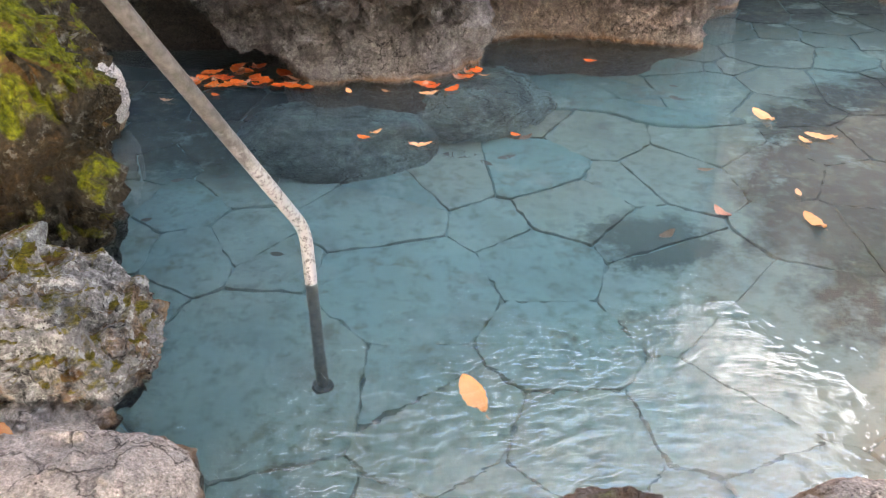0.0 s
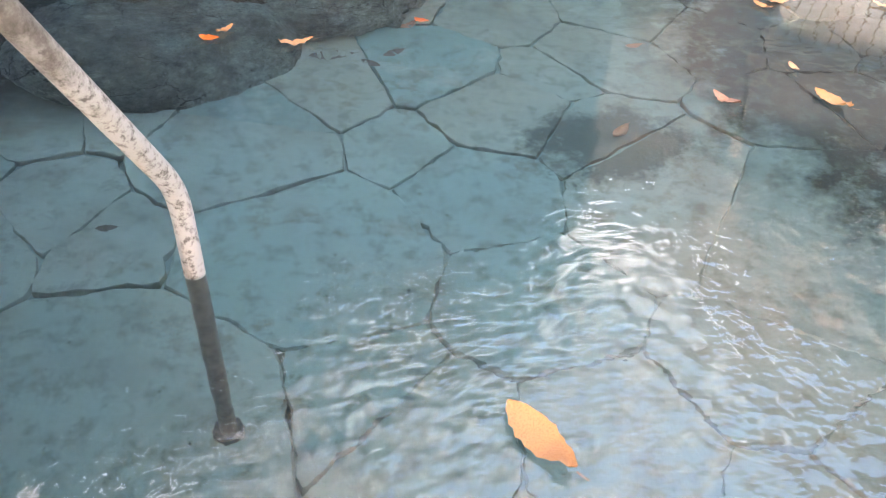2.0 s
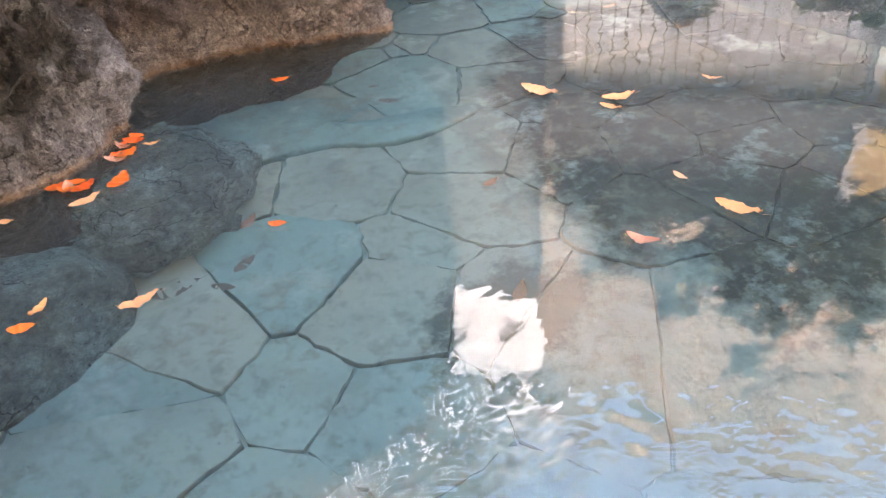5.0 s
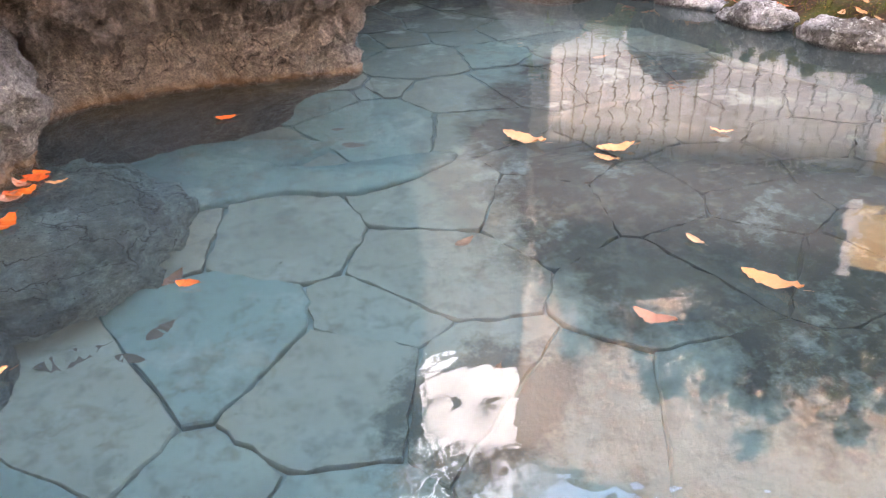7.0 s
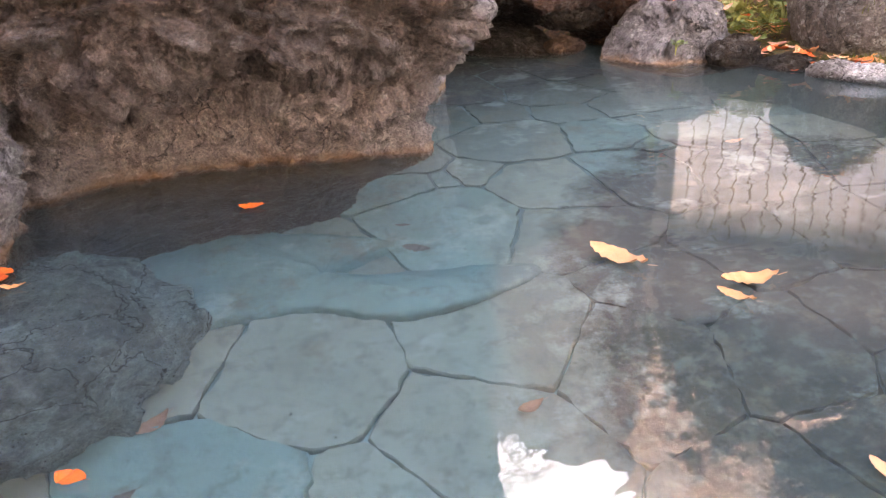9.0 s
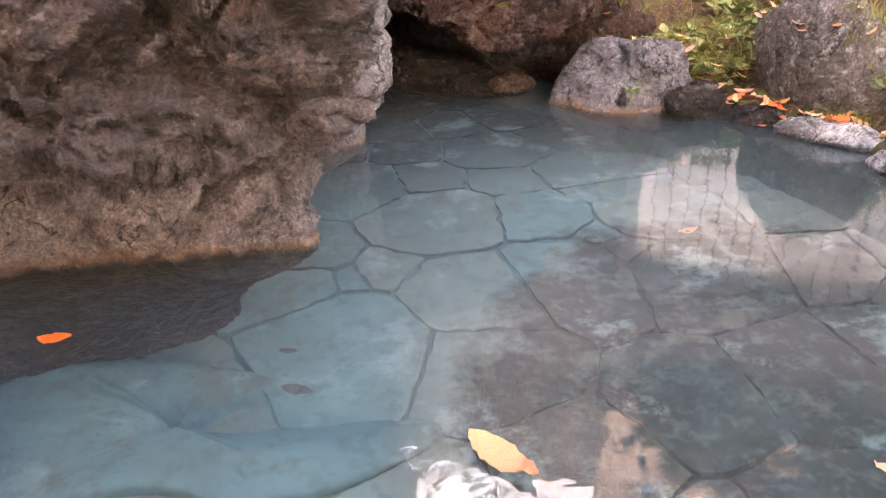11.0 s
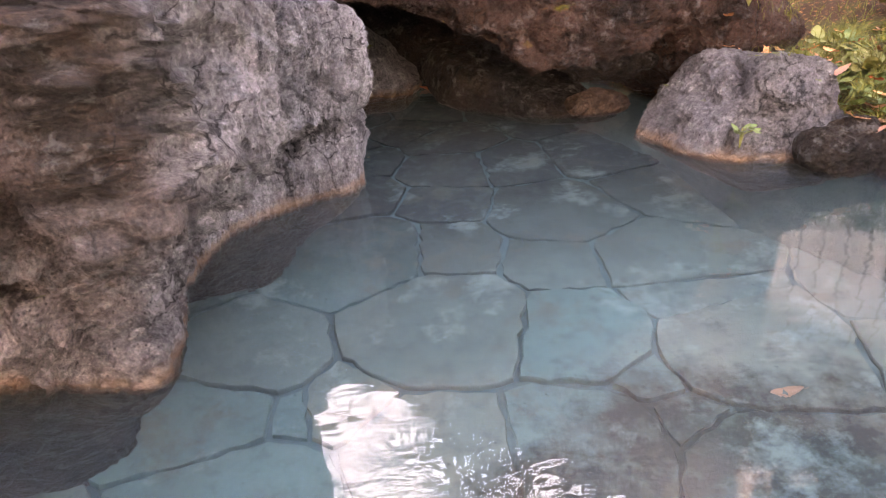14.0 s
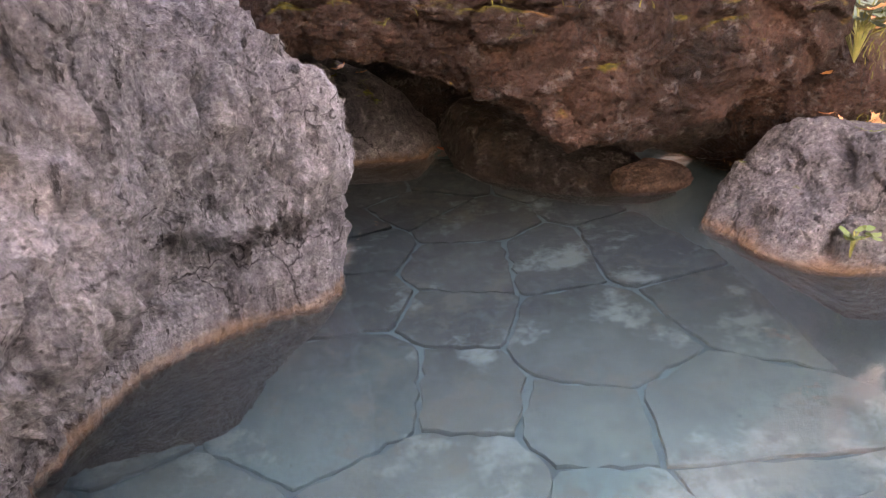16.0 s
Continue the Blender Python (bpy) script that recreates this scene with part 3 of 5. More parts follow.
def boulder(name, at, radii, material, label, turn=(0, 0, 0), seed=1, cuts=9, amount=0.05, size=None, around=120, up=70, flat=0.78, chunk=0.5, category="rock", planes=(), cracks=()):
    """A boulder: an ellipsoid cut by random planes, then weathered."""
    r = np.random.default_rng(seed * 13 + 5)
    th = np.linspace(0, 2 * np.pi, around, endpoint=False)
    ph = np.linspace(-np.pi / 2 + 0.02, np.pi / 2 - 0.02, up)
    d = np.stack([np.outer(np.cos(ph), np.cos(th)), np.outer(np.cos(ph), np.sin(th)), np.outer(np.sin(ph), np.ones(around))], -1).reshape(-1, 3)
    rad = np.ones(len(d))
    for _ in range(cuts):
        nrm = r.normal(size=3)
        nrm /= np.linalg.norm(nrm)
        dist = flat + r.random() * 0.2
        lim = dist / np.maximum(d @ nrm, 1e-3)
        kk = 14.0
        rad = -np.log(np.exp(-kk * rad) + np.exp(-kk * np.minimum(lim, 3.0))) / kk
    for px, py, pz, dist in planes:
        lim = dist / np.maximum(d @ (np.array((px, py, pz)) / math.sqrt(px * px + py * py + pz * pz)), 1e-3)
        rad = -np.log(np.exp(-30 * rad) + np.exp(-30 * np.minimum(lim, 3.0))) / 30
    m = Euler([radians(a) for a in turn]).to_matrix()
    v = (d * rad[:, None] * np.array(radii)) @ np.array(m).T + np.array(at)
    faces = []
    for j in range(up - 1):
        for i in range(around):
            k = (i + 1) % around
            faces.append((j * around + i, j * around + k, (j + 1) * around + k, (j + 1) * around + i))
    s = size or max(radii) * 0.9
    v = weather(v, normals_of(v, faces), amount, s, seed, chunk, cracks=cracks)
    faces.append(tuple(range((up - 1) * around, up * around)))
    faces.append(tuple(range(around))[::-1])
    return tagged(mesh_object(name, v, faces, material), label, category)


# ---- ground ----
POOL = [(-1.5, 1.1), (-0.4, 1.0), (0.3, 1.05), (1.0, 1.1), (2.2, 0.9), (3.1, 1.5), (3.08, 3.4), (3.2, 4.3), (2.98, 4.75), (2.98, 5.3),
        (2.6, 6.5), (1.5, 6.6), (1.1, 5.4), (0.3, 4.5), (-0.3, 4.1), (-1.75, 3.95), (-1.7, 2.6)]


def pool_distance(x, y):
    """Metres to the pool's edge: negative inside."""
    best, inside = np.full(x.shape, 1e9), np.zeros(x.shape, bool)
    for (ax, ay), (bx, by) in zip(POOL, POOL[1:] + POOL[:1]):
        ex, ey = bx - ax, by - ay
        t = np.clip(((x - ax) * ex + (y - ay) * ey) / (ex * ex + ey * ey), 0, 1)
        best = np.minimum(best, np.hypot(x - ax - t * ex, y - ay - t * ey))
        cross = (ay > y) != (by > y)
        xi = ax + (y - ay) / (ey if abs(ey) > 1e-9 else 1e-9) * ex
        inside ^= cross & (x < xi)
    return np.where(inside, -best, best)


def ground_height(x, y):
    d = pool_distance(x, y)
    z = np.where(d < 0, -0.72 + 0.10 * smooth(-0.12, 0, d), -0.62 + 0.66 * smooth(0.0, 0.12, d) + 0.05 * smooth(0.1, 0.5, d) + 0.17 * smooth(0.4, 1.6, d))
    far = np.hypot(x - 0.8, y - 2.5)
    slope = smooth(5.0, 24.0, far) * np.clip(0.55 + 0.45 * (y - 2.5 - 0.55 * (x - 0.8)) / (far + 1e-6), 0, 1)
    z = z + 0.24 * smooth(0.45, 1.5, d) * smooth(2.6, 3.6, x)
    z = z + 5.0 * slope * smooth(0, 1.0, far / 12)
    p = np.stack([x, y, 0 * x], -1).reshape(-1, 3)
    z = z + np.where(d > 0.02, 0.05 * fbm(p * 1.3, 3).reshape(x.shape) + 0.02 * fbm(p * 6, 3).reshape(x.shape), 0.0)
    return z


def axis_steps(lo, hi, step, reach):
    mid = np.arange(lo, hi, step)
    out, s, d = [], step, 0.0
    while d < reach:
        s *= 1.28
        d += s
        out.append(d)
    out = np.array(out)
    return np.r_[lo - out[::-1], mid, hi - step + out]


gx, gy = np.meshgrid(axis_steps(-2.2, 4.6, 0.05, 900), axis_steps(0.4, 7.2, 0.05, 900), indexing="ij")
gz = ground_height(gx, gy)
w, h = gx.shape
quads = [(i * h + j, (i + 1) * h + j, (i + 1) * h + j + 1, i * h + j + 1) for i in range(w - 1) for j in range(h - 1)]
tagged(mesh_object("ground", np.stack([gx, gy, gz], -1).reshape(-1, 3), quads, SOIL), "brown soil bank strewn with dead leaves and moss", "ground", kind="structure")

wb = bmesh.new()
bmesh.ops.create_grid(wb, x_segments=1, y_segments=1, size=0.5)
bmesh.ops.transform(wb, matrix=Matrix.Translation((0.85, 3.6, 0)) @ Matrix.Diagonal((6.2, 6.6, 1, 1)), verts=wb.verts)
wme = bpy.data.meshes.new("water")
wb.to_mesh(wme)
wb.free()
wme.materials.append(WATER)
water = tagged(new("water", wme), "clear milky turquoise hot spring water with faint ripples", "water", kind="structure")
water.visible_shadow = False

# ---- rocks round the pool ----
# big rock beside the channel: x, y, top, swell above the water, swell below it
BIG_ROWS = [
    (0.10, 4.02, 2.2, 0.05, -0.05), (0.45, 4.10, 2.3, 0.22, 0.0), (0.80, 4.08, 2.3, 0.36, -0.05), (1.10, 4.00, 2.2, 0.24, -0.18), (1.27, 3.96, 2.1, 0.17, -0.3),
    (1.31, 4.10, 1.75, 0.20, -0.3), (1.31, 4.36, 1.15, 0.14, -0.32), (1.42, 4.60, 0.80, 0.10, -0.32), (1.60, 4.73, 0.66, 0.02, -0.3), (1.73, 4.82, 0.60, 0.0, -0.28),
    (1.74, 5.05, 0.52, -0.03, -0.2), (1.65, 5.55, 0.75, 0.0, 0.0), (1.1, 6.0, 1.6, 0.0, 0.0), (0.2, 5.9, 2.2, 0.0, 0.0), (-0.25, 5.1, 2.2, 0.0, 0.0), (-0.15, 4.4, 2.1, 0.0, 0.0)]
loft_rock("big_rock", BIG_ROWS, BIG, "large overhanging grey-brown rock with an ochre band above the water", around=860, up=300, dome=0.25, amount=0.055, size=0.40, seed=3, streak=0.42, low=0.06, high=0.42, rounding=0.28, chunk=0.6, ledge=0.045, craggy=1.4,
          cracks=[([(1.58, 4.62, 0.62), (1.55, 4.606, 0.434), (1.53, 4.63, 0.32)], 0.016, 0.075), ([(1.63, 4.79, 0.58), (1.668, 4.67, 0.45), (1.67, 4.68, 0.33)], 0.016, 0.075),
                  ([(1.40, 4.60, 0.25), (1.47, 4.62, 0.23)], 0.022, 0.04), ([(1.30, 3.80, 0.45), (1.17, 3.84, 0.28), (1.03, 3.90, 0.25)], 0.016, 0.05),
                  ([(1.03, 3.90, 0.25), (0.82, 3.80, 0.30), (0.55, 3.9, 0.26)], 0.02, 0.045), ([(1.10, 3.97, 0.20), (1.10, 3.99, 0.0)], 0.012, 0.03),
                  ([(0.43, 3.93, 0.12), (0.51, 3.94, 0.12), (0.61, 3.94, 0.16)], 0.010, 0.045), ([(0.59, 3.97, 0.035), (0.65, 3.97, 0.07), (0.70, 3.96, 0.105), (0.73, 3.96, 0.086), (0.755, 3.97, 0.035)], 0.010, 0.045),
                  ([(0.755, 3.97, 0.05), (0.86, 3.96, 0.07), (0.92, 3.97, 0.06)], 0.009, 0.035), ([(1.07, 3.93, 0.23), (1.18, 3.92, 0.245), (1.30, 3.90, 0.32)], 0.013, 0.06),
                  ([(1.70, 4.78, 0.266), (1.75, 4.80, 0.243), (1.79, 4.82, 0.264)], 0.012, 0.04)])

FRONT_ROWS = [
    (-0.56, 3.33, 1.2, 0.10, 0.0), (-0.35, 3.36, 1.15, 0.08, 0.0), (-0.18, 3.37, 0.95, 0.08, 0.0), (-0.03, 3.45, 0.62, 0.06, 0.05), (0.10, 3.55, 0.44, 0.06, 0.08), (0.18, 3.72, 0.36, 0.03, 0.08),
    (0.17, 3.98, 0.5, 0.0, 0.0), (-0.05, 4.35, 1.0, 0.0, 0.0), (-0.5, 4.5, 1.4, 0.0, 0.0), (-0.85, 4.15, 1.4, 0.28, 0.0), (-0.75, 3.62, 1.3, 0.36, 0.0)]
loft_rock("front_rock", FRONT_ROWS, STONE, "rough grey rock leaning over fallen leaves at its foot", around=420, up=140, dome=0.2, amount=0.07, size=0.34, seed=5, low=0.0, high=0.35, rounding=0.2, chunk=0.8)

boulder("sunken_rock", (-0.45, 3.22, -0.50), (0.47, 0.30, 0.36), SUNK, "smooth grey boulder lying under the water", (0, 8, 10), seed=4, amount=0.035, chunk=0.35, around=180, up=110, planes=[(0.1, 0.1, 1, 0.66), (0.3, -0.9, 0.4, 0.72)])
boulder("sunken_rock", (0.12, 3.62, -0.42), (0.42, 0.36, 0.38), SUNK, "dark streaked boulder under the water beside the rock", (0, 12, 30), seed=6, amount=0.05, chunk=0.8, around=200, up=120, planes=[(0.15, -0.2, 1, 0.78)])
LEDGE_ROWS = [
    (0.42, 3.70, -0.55, 0.0, 0.0), (0.62, 3.68, -0.55, 0.0, 0.0), (0.82, 3.64, -0.55, 0.0, 0.0), (0.96, 3.54, -0.545, 0.0, 0.0), (1.12, 3.49, -0.54, 0.0, 0.0), (1.30, 3.50, -0.55, 0.0, 0.0), (1.46, 3.55, -0.58, 0.0, 0.0),
    (1.44, 3.68, -0.61, 0.0, 0.0), (1.28, 3.82, -0.61, 0.0, 0.0), (1.05, 4.00, -0.58, 0.0, 0.0), (0.60, 4.15, -0.54, 0.0, 0.0), (0.38, 4.0, -0.54, 0.0, 0.0)]


def sunken_ledge():
    """A flat silted shelf of rock on the pool floor with an undercut front edge."""
    c = closed_curve(LEDGE_ROWS, 220)
    mean = c[:, :2].mean(0)
    rings = []
    for s, z in ((0.93, -0.72), (0.94, -0.64), (0.955, -0.62), (0.99, -0.59), (1.0, -0.578), (0.995, -0.567), (0.98, -0.561), (0.95, -0.556), (0.88, -0.552), (0.8, -0.55), (0.7, -0.548), (0.58, -0.546), (0.44, -0.545), (0.3, -0.545), (0.15, -0.545), (0.03, -0.545)):
        top = c[:, 2] + 0.545
        rings.append(np.c_[mean + (c[:, :2] - mean) * s, z - 0.02 + top * smooth(-0.62, -0.57, z)])
    v, n = np.concatenate(rings), len(c)
    faces = [(j * n + i, j * n + (i + 1) % n, (j + 1) * n + (i + 1) % n, (j + 1) * n + i) for j in range(len(rings) - 1) for i in range(n)]
    v = weather(v, normals_of(v, faces), 0.013, 0.3, 8, 0.3)
    faces.append(tuple(range((len(rings) - 1) * n, len(rings) * n)))
    return tagged(mesh_object("sunken_ledge", v, faces, SHELF), "flat silted rock shelf under the water with a dark undercut edge", "rock")


sunken_ledge()

# overhanging boulder over the far end of the channel
HANG_ROWS = [
    (1.62, 5.05, 0.85, 0.0, 0.0), (1.95, 4.98, 0.85, 0.0, 0.0), (2.3, 4.93, 0.9, 0.0, 0.0), (2.65, 4.95, 0.9, 0.0, 0.0), (2.97, 5.00, 0.85, 0.0, 0.0), (3.02, 5.35, 0.9, 0.0, 0.0),
    (2.9, 5.9, 1.0, 0.0, 0.0), (2.3, 6.3, 1.1, 0.0, 0.0), (1.5, 6.0, 1.0, 0.0, 0.0), (1.3, 5.4, 0.95, 0.0, 0.0)]


def hanging_rock():
    """A boulder held up clear of the water: its underside bulges down in the middle."""
    c = closed_curve(HANG_ROWS, 460)
    mean = c[:, :2].mean(0)
    low = 0.50 - 0.24 * np.exp(-((c[:, 0] - 2.45) / 0.42) ** 2) - 0.06 * smooth(2.5, 2.9, c[:, 0])
    rings = []
    for s in np.linspace(0.03, 0.9, 26):
        z = low + 0.02 - 0.03 * (1 - s) + 0.10 * (1 - s) * smooth(5.2, 5.8, c[:, 1])
        rings.append(np.c_[mean + (c[:, :2] - mean) * s, z])
    for s in np.linspace(0, 1, 110):
        z = low + s * (c[:, 2] - low)
        scale = 0.9 + 0.13 * np.sin(np.pi * min(1, s * 1.2 + 0.04)) ** 0.6 - 0.18 * s**2
        rings.append(np.c_[mean + (c[:, :2] - mean) * scale, z])
    last = rings[-1]
    mid3 = last.mean(0)
    for s in np.linspace(0.92, 0.03, 14):
        ring = mid3 + (last - mid3) * s
        ring[:, 2] += 0.22 * (1 - s * s)
        rings.append(ring)
    v, n = np.concatenate(rings), len(c)
    faces = [(j * n + i, j * n + (i + 1) % n, (j + 1) * n + (i + 1) % n, (j + 1) * n + i) for j in range(len(rings) - 1) for i in range(n)]
    v = weather(v, normals_of(v, faces), 0.045, 0.36, 9, 0.55)
    faces.append(tuple(range((len(rings) - 1) * n, len(rings) * n)))
    faces.append(tuple(range(n))[::-1])
    return tagged(mesh_object("hanging_boulder", v, faces, BROWN), "huge red-brown mossy boulder jutting out over dark water", "rock")


hanging_rock()
boulder("cave_rock", (1.83, 5.99, 0.02), (0.36, 0.22, 0.36), GREY, "grey wedge of rock at the back of the hollow", (0, 0, -4), seed=11, amount=0.03, cuts=2, planes=[(0.55, -0.15, 0.75, 0.55), (0.2, -1, 0.2, 0.75), (0.9, -0.2, -0.2, 0.78)])
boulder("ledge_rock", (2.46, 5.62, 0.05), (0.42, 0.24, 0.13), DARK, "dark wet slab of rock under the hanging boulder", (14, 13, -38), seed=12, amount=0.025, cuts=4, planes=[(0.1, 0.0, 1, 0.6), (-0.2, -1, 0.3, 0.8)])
TAN_ROCK = rock_mat("tan_rock", (0.13, 0.085, 0.06), (0.085, 0.055, 0.04), (0.03, 0.02, 0.015), blotch=0.4)
boulder("small_tan_rock", (2.70, 5.37, 0.03), (0.14, 0.08, 0.055), TAN_ROCK, "small tan stone at the water's edge", (0, 0, 10), seed=13, amount=0.01)
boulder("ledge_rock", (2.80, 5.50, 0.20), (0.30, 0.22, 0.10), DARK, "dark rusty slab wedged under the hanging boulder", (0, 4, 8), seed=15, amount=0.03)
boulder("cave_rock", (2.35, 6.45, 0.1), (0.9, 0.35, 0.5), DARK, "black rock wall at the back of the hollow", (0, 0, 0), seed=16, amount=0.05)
boulder("bank_rock", (3.15, 5.55, 0.28), (0.34, 0.40, 0.30), BROWN, "brown mossy rock on the bank behind the boulder", (0, 0, 20), seed=17, amount=0.04)
boulder("split_boulder", (3.01, 4.88, 0.02), (0.37, 0.30, 0.36), GREY, "grey cracked boulder with a fern and leaves on top", (0, 0, -8), seed=21, amount=0.022, around=260, up=170, cuts=1, size=0.26, chunk=0.5,
        planes=[(-0.78, -0.15, 0.62, 0.60), (0.15, 0.15, 1, 0.70), (-0.05, -1, 0.22, 0.74), (1, -0.2, 0.2, 0.74), (-0.8, -0.25, -0.5, 0.72), (0.45, -0.9, 0.5, 0.74), (-0.55, -0.75, 0.1, 0.80)], cracks=[([(2.98, 4.92, 0.33), (2.937, 4.87, 0.24), (2.88, 4.74, 0.16), (2.83, 4.68, 0.05)], 0.022, 0.085), ([(2.98, 4.86, 0.28), (2.96, 4.72, 0.17), (2.93, 4.66, 0.05)], 0.014, 0.04)])
boulder("shore_rock", (3.14, 4.60, 0.05), (0.16, 0.12, 0.09), DARK, "dark grey stone at the water's edge", (0, 0, 20), seed=22, amount=0.02)
boulder("shore_rock", (3.28, 4.42, 0.00), (0.15, 0.12, 0.06), DARK, "low black wet stone at the water's edge", (0, 0, -50), seed=23, amount=0.02)
boulder("leaning_slab_rock", (3.56, 4.38, 0.20), (0.20, 0.38, 0.32), SLAB_ROCK, "leaning grey-brown slab of rock with moss at its foot", (8, -16, -14), seed=24, amount=0.025, around=180, up=110, chunk=0.25)
boulder("white_shore_rock", (3.27, 4.06, 0.015), (0.09, 0.19, 0.055), WHITE, "low white-crusted stone at the water's edge", (0, 0, 14), seed=25, amount=0.02)
boulder("white_shore_rock", (3.14, 3.60, 0.02), (0.13, 0.22, 0.085), WHITE, "white-crusted dark stone on the shore", (0, 0, -8), seed=26, amount=0.025)
boulder("white_shore_rock", (3.10, 3.12, 0.02), (0.15, 0.22, 0.09), WHITE, "white-crusted dark stone on the shore", (0, 0, 10), seed=27, amount=0.025)
boulder("white_shore_rock", (3.12, 2.62, 0.02), (0.15, 0.24, 0.09), WHITE, "grey-white stone on the shore", (0, 0, -5), seed=28, amount=0.025)

# rocks beside the rail
MOSS_ROWS = [
    (-0.93, 1.93, 0.55, 0.03, -0.05), (-0.97, 2.15, 0.62, 0.02, -0.05), (-1.10, 2.42, 0.62, 0.0, -0.1), (-1.28, 2.72, 0.65, 0.0, -0.1), (-1.6, 3.0, 0.7, 0.0, 0.0),
    (-2.2, 2.9, 0.8, 0.0, 0.0), (-2.3, 2.2, 0.8, 0.0, 0.0), (-1.7, 1.75, 0.7, 0.0, 0.0), (-1.2, 1.75, 0.6, 0.0, 0.0)]
loft_rock("mossy_rock_wall", MOSS_ROWS, MOSSY, "dark rock covered in bright green and yellow moss", around=360, up=130, dome=0.15, amount=0.075, size=0.28, seed=31, chunk=0.9)
boulder("pale_rock_knob", (-1.27, 2.78, 0.12), (0.10, 0.13, 0.20), PALE, "small pale grey rock knob below the moss", (10, 10, 0), seed=32, amount=0.02)
boulder("lichened_rock", (-0.90, 1.46, 0.09), (0.37, 0.26, 0.17), LICHEN, "grey lichened rock with moss and dry needles on top", (4, 5, -12), seed=33, amount=0.045, around=260, up=140, size=0.22, chunk=0.7)
boulder("pale_pink_rock", (-0.66, 0.96, 0.02), (0.35, 0.26, 0.13), PALE, "pale pinkish rock with a flat rough top", (-3, 3, 18), seed=34, amount=0.025, around=240, up=120, size=0.3, chunk=0.55)
boulder("wedged_stone", (-0.72, 1.24, 0.0), (0.14, 0.08, 0.09), PALE, "small pale stone wedged between two rocks", (0, 0, 10), seed=35, amount=0.02)
boulder("near_shore_rock", (0.42, 0.92, 0.0), (0.17, 0.20, 0.10), GREY, "wet grey rock at the near edge", (0, 0, 0), seed=36, amount=0.03)
boulder("near_shore_rock", (0.88, 0.94, 0.0), (0.24, 0.22, 0.09), PALE, "pale rock at the near edge", (0, 0, 20), seed=37, amount=0.03)
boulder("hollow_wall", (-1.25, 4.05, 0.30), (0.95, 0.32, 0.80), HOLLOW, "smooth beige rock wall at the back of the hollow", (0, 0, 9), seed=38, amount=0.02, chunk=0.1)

# out-of-view rock added to keep sky light out of the hollow
boulder("overhanging_rock", (-1.25, 3.75, 1.02), (0.85, 0.72, 0.34), GREY, "unseen grey rock added over the hollow to darken it", (6, 0, 12), seed=39, amount=0.05, chunk=0.5)

# ---- handrail ----
def rail_mat():
    k = Mat("limescaled_steel_pipe")
    z = k.axis(k.co, 2)
    bare = k.mix(k.ramp(k.noise(45, 7, 0.7), (0.4, 0.0), (0.6, 1.0)), (0.10, 0.092, 0.089), (0.052, 0.047, 0.044))
    scale = k.mix(k.ramp(k.noise(70, 6, 0.7), (0.36, 0.0), (0.5, 1.0)), (0.07, 0.064, 0.063), (0.27, 0.26, 0.262))
    crust = k.range(k.math("ADD", z, k.math("MULTIPLY", k.math("SUBTRACT", k.noise(24, 7, 0.7), 0.5), 0.55)), 0.52, 0.36)
    col = k.mix(crust, bare, scale)
    return k.done(col, 0.6, k.bump(k.noise(90, 6, 0.7), 0.8, 0.003), 0.3, 0.0)


METAL = rail_mat()
METAL_WET = plain_mat("submerged_pipe", (0.10, 0.10, 0.10), (0.05, 0.055, 0.055), 40, 0.5, 0.3)


def pipe(name, points, radius, material, parent, label="", bend=0.05):
    cu = bpy.data.curves.new(name, "CURVE")
    cu.dimensions, cu.bevel_depth, cu.bevel_resolution, cu.use_fill_caps = "3D", radius, 6, True
    sp = cu.splines.new("POLY")
    pts = [Vector(p) for p in points]
    path = [pts[0]]
    for a, b, c in zip(pts, pts[1:], pts[2:]):
        p, q = b + (a - b).normalized() * bend, b + (c - b).normalized() * bend
        path += [p.lerp(b, t).lerp(b.lerp(q, t), t) for t in (0, 0.2, 0.4, 0.6, 0.8, 1)]
    path.append(pts[-1])
    sp.points.add(len(path) - 1)
    for s, p in zip(sp.points, path):
        s.co = (*p, 1)
    tmp = bpy.data.objects.new(name, cu)
    me = bpy.data.meshes.new_from_object(tmp)
    bpy.data.objects.remove(tmp)
    bpy.data.curves.remove(cu)
    me.materials.clear()
    me.materials.append(material)
    me.polygons.foreach_set("use_smooth", [True] * len(me.polygons))
    ob = new(name, me)
    ob.parent = parent
    return tagged(ob, label)


ELBOW = Vector((-0.275, 1.80, 0.165))
TOP = ELBOW + Vector((-0.20, -0.44, 0.76))
rail = thing("handrail", "weathered steel handrail crusted with white scale, bent down into the pool", "handrail")
pipe("rail_pipe", [(-1.75, 1.28, -0.02), (-1.75, 1.28, TOP.z), TOP, ELBOW, (-0.275, 1.80, -0.004)], 0.0172, METAL, rail, "scale-crusted steel pipe")
pipe("sunken_pipe", [(-0.275, 1.80, -0.0), (-0.275, 1.80, -0.64)], 0.0168, METAL_WET, rail, "dark submerged end of the pipe")
fb = bmesh.new()
bmesh.ops.create_cone(fb, cap_ends=True, segments=28, radius1=0.034, radius2=0.030, depth=0.02, matrix=Matrix.Translation((-0.275, 1.80, -0.625)))
part("floor_flange", fb, METAL_WET, rail)

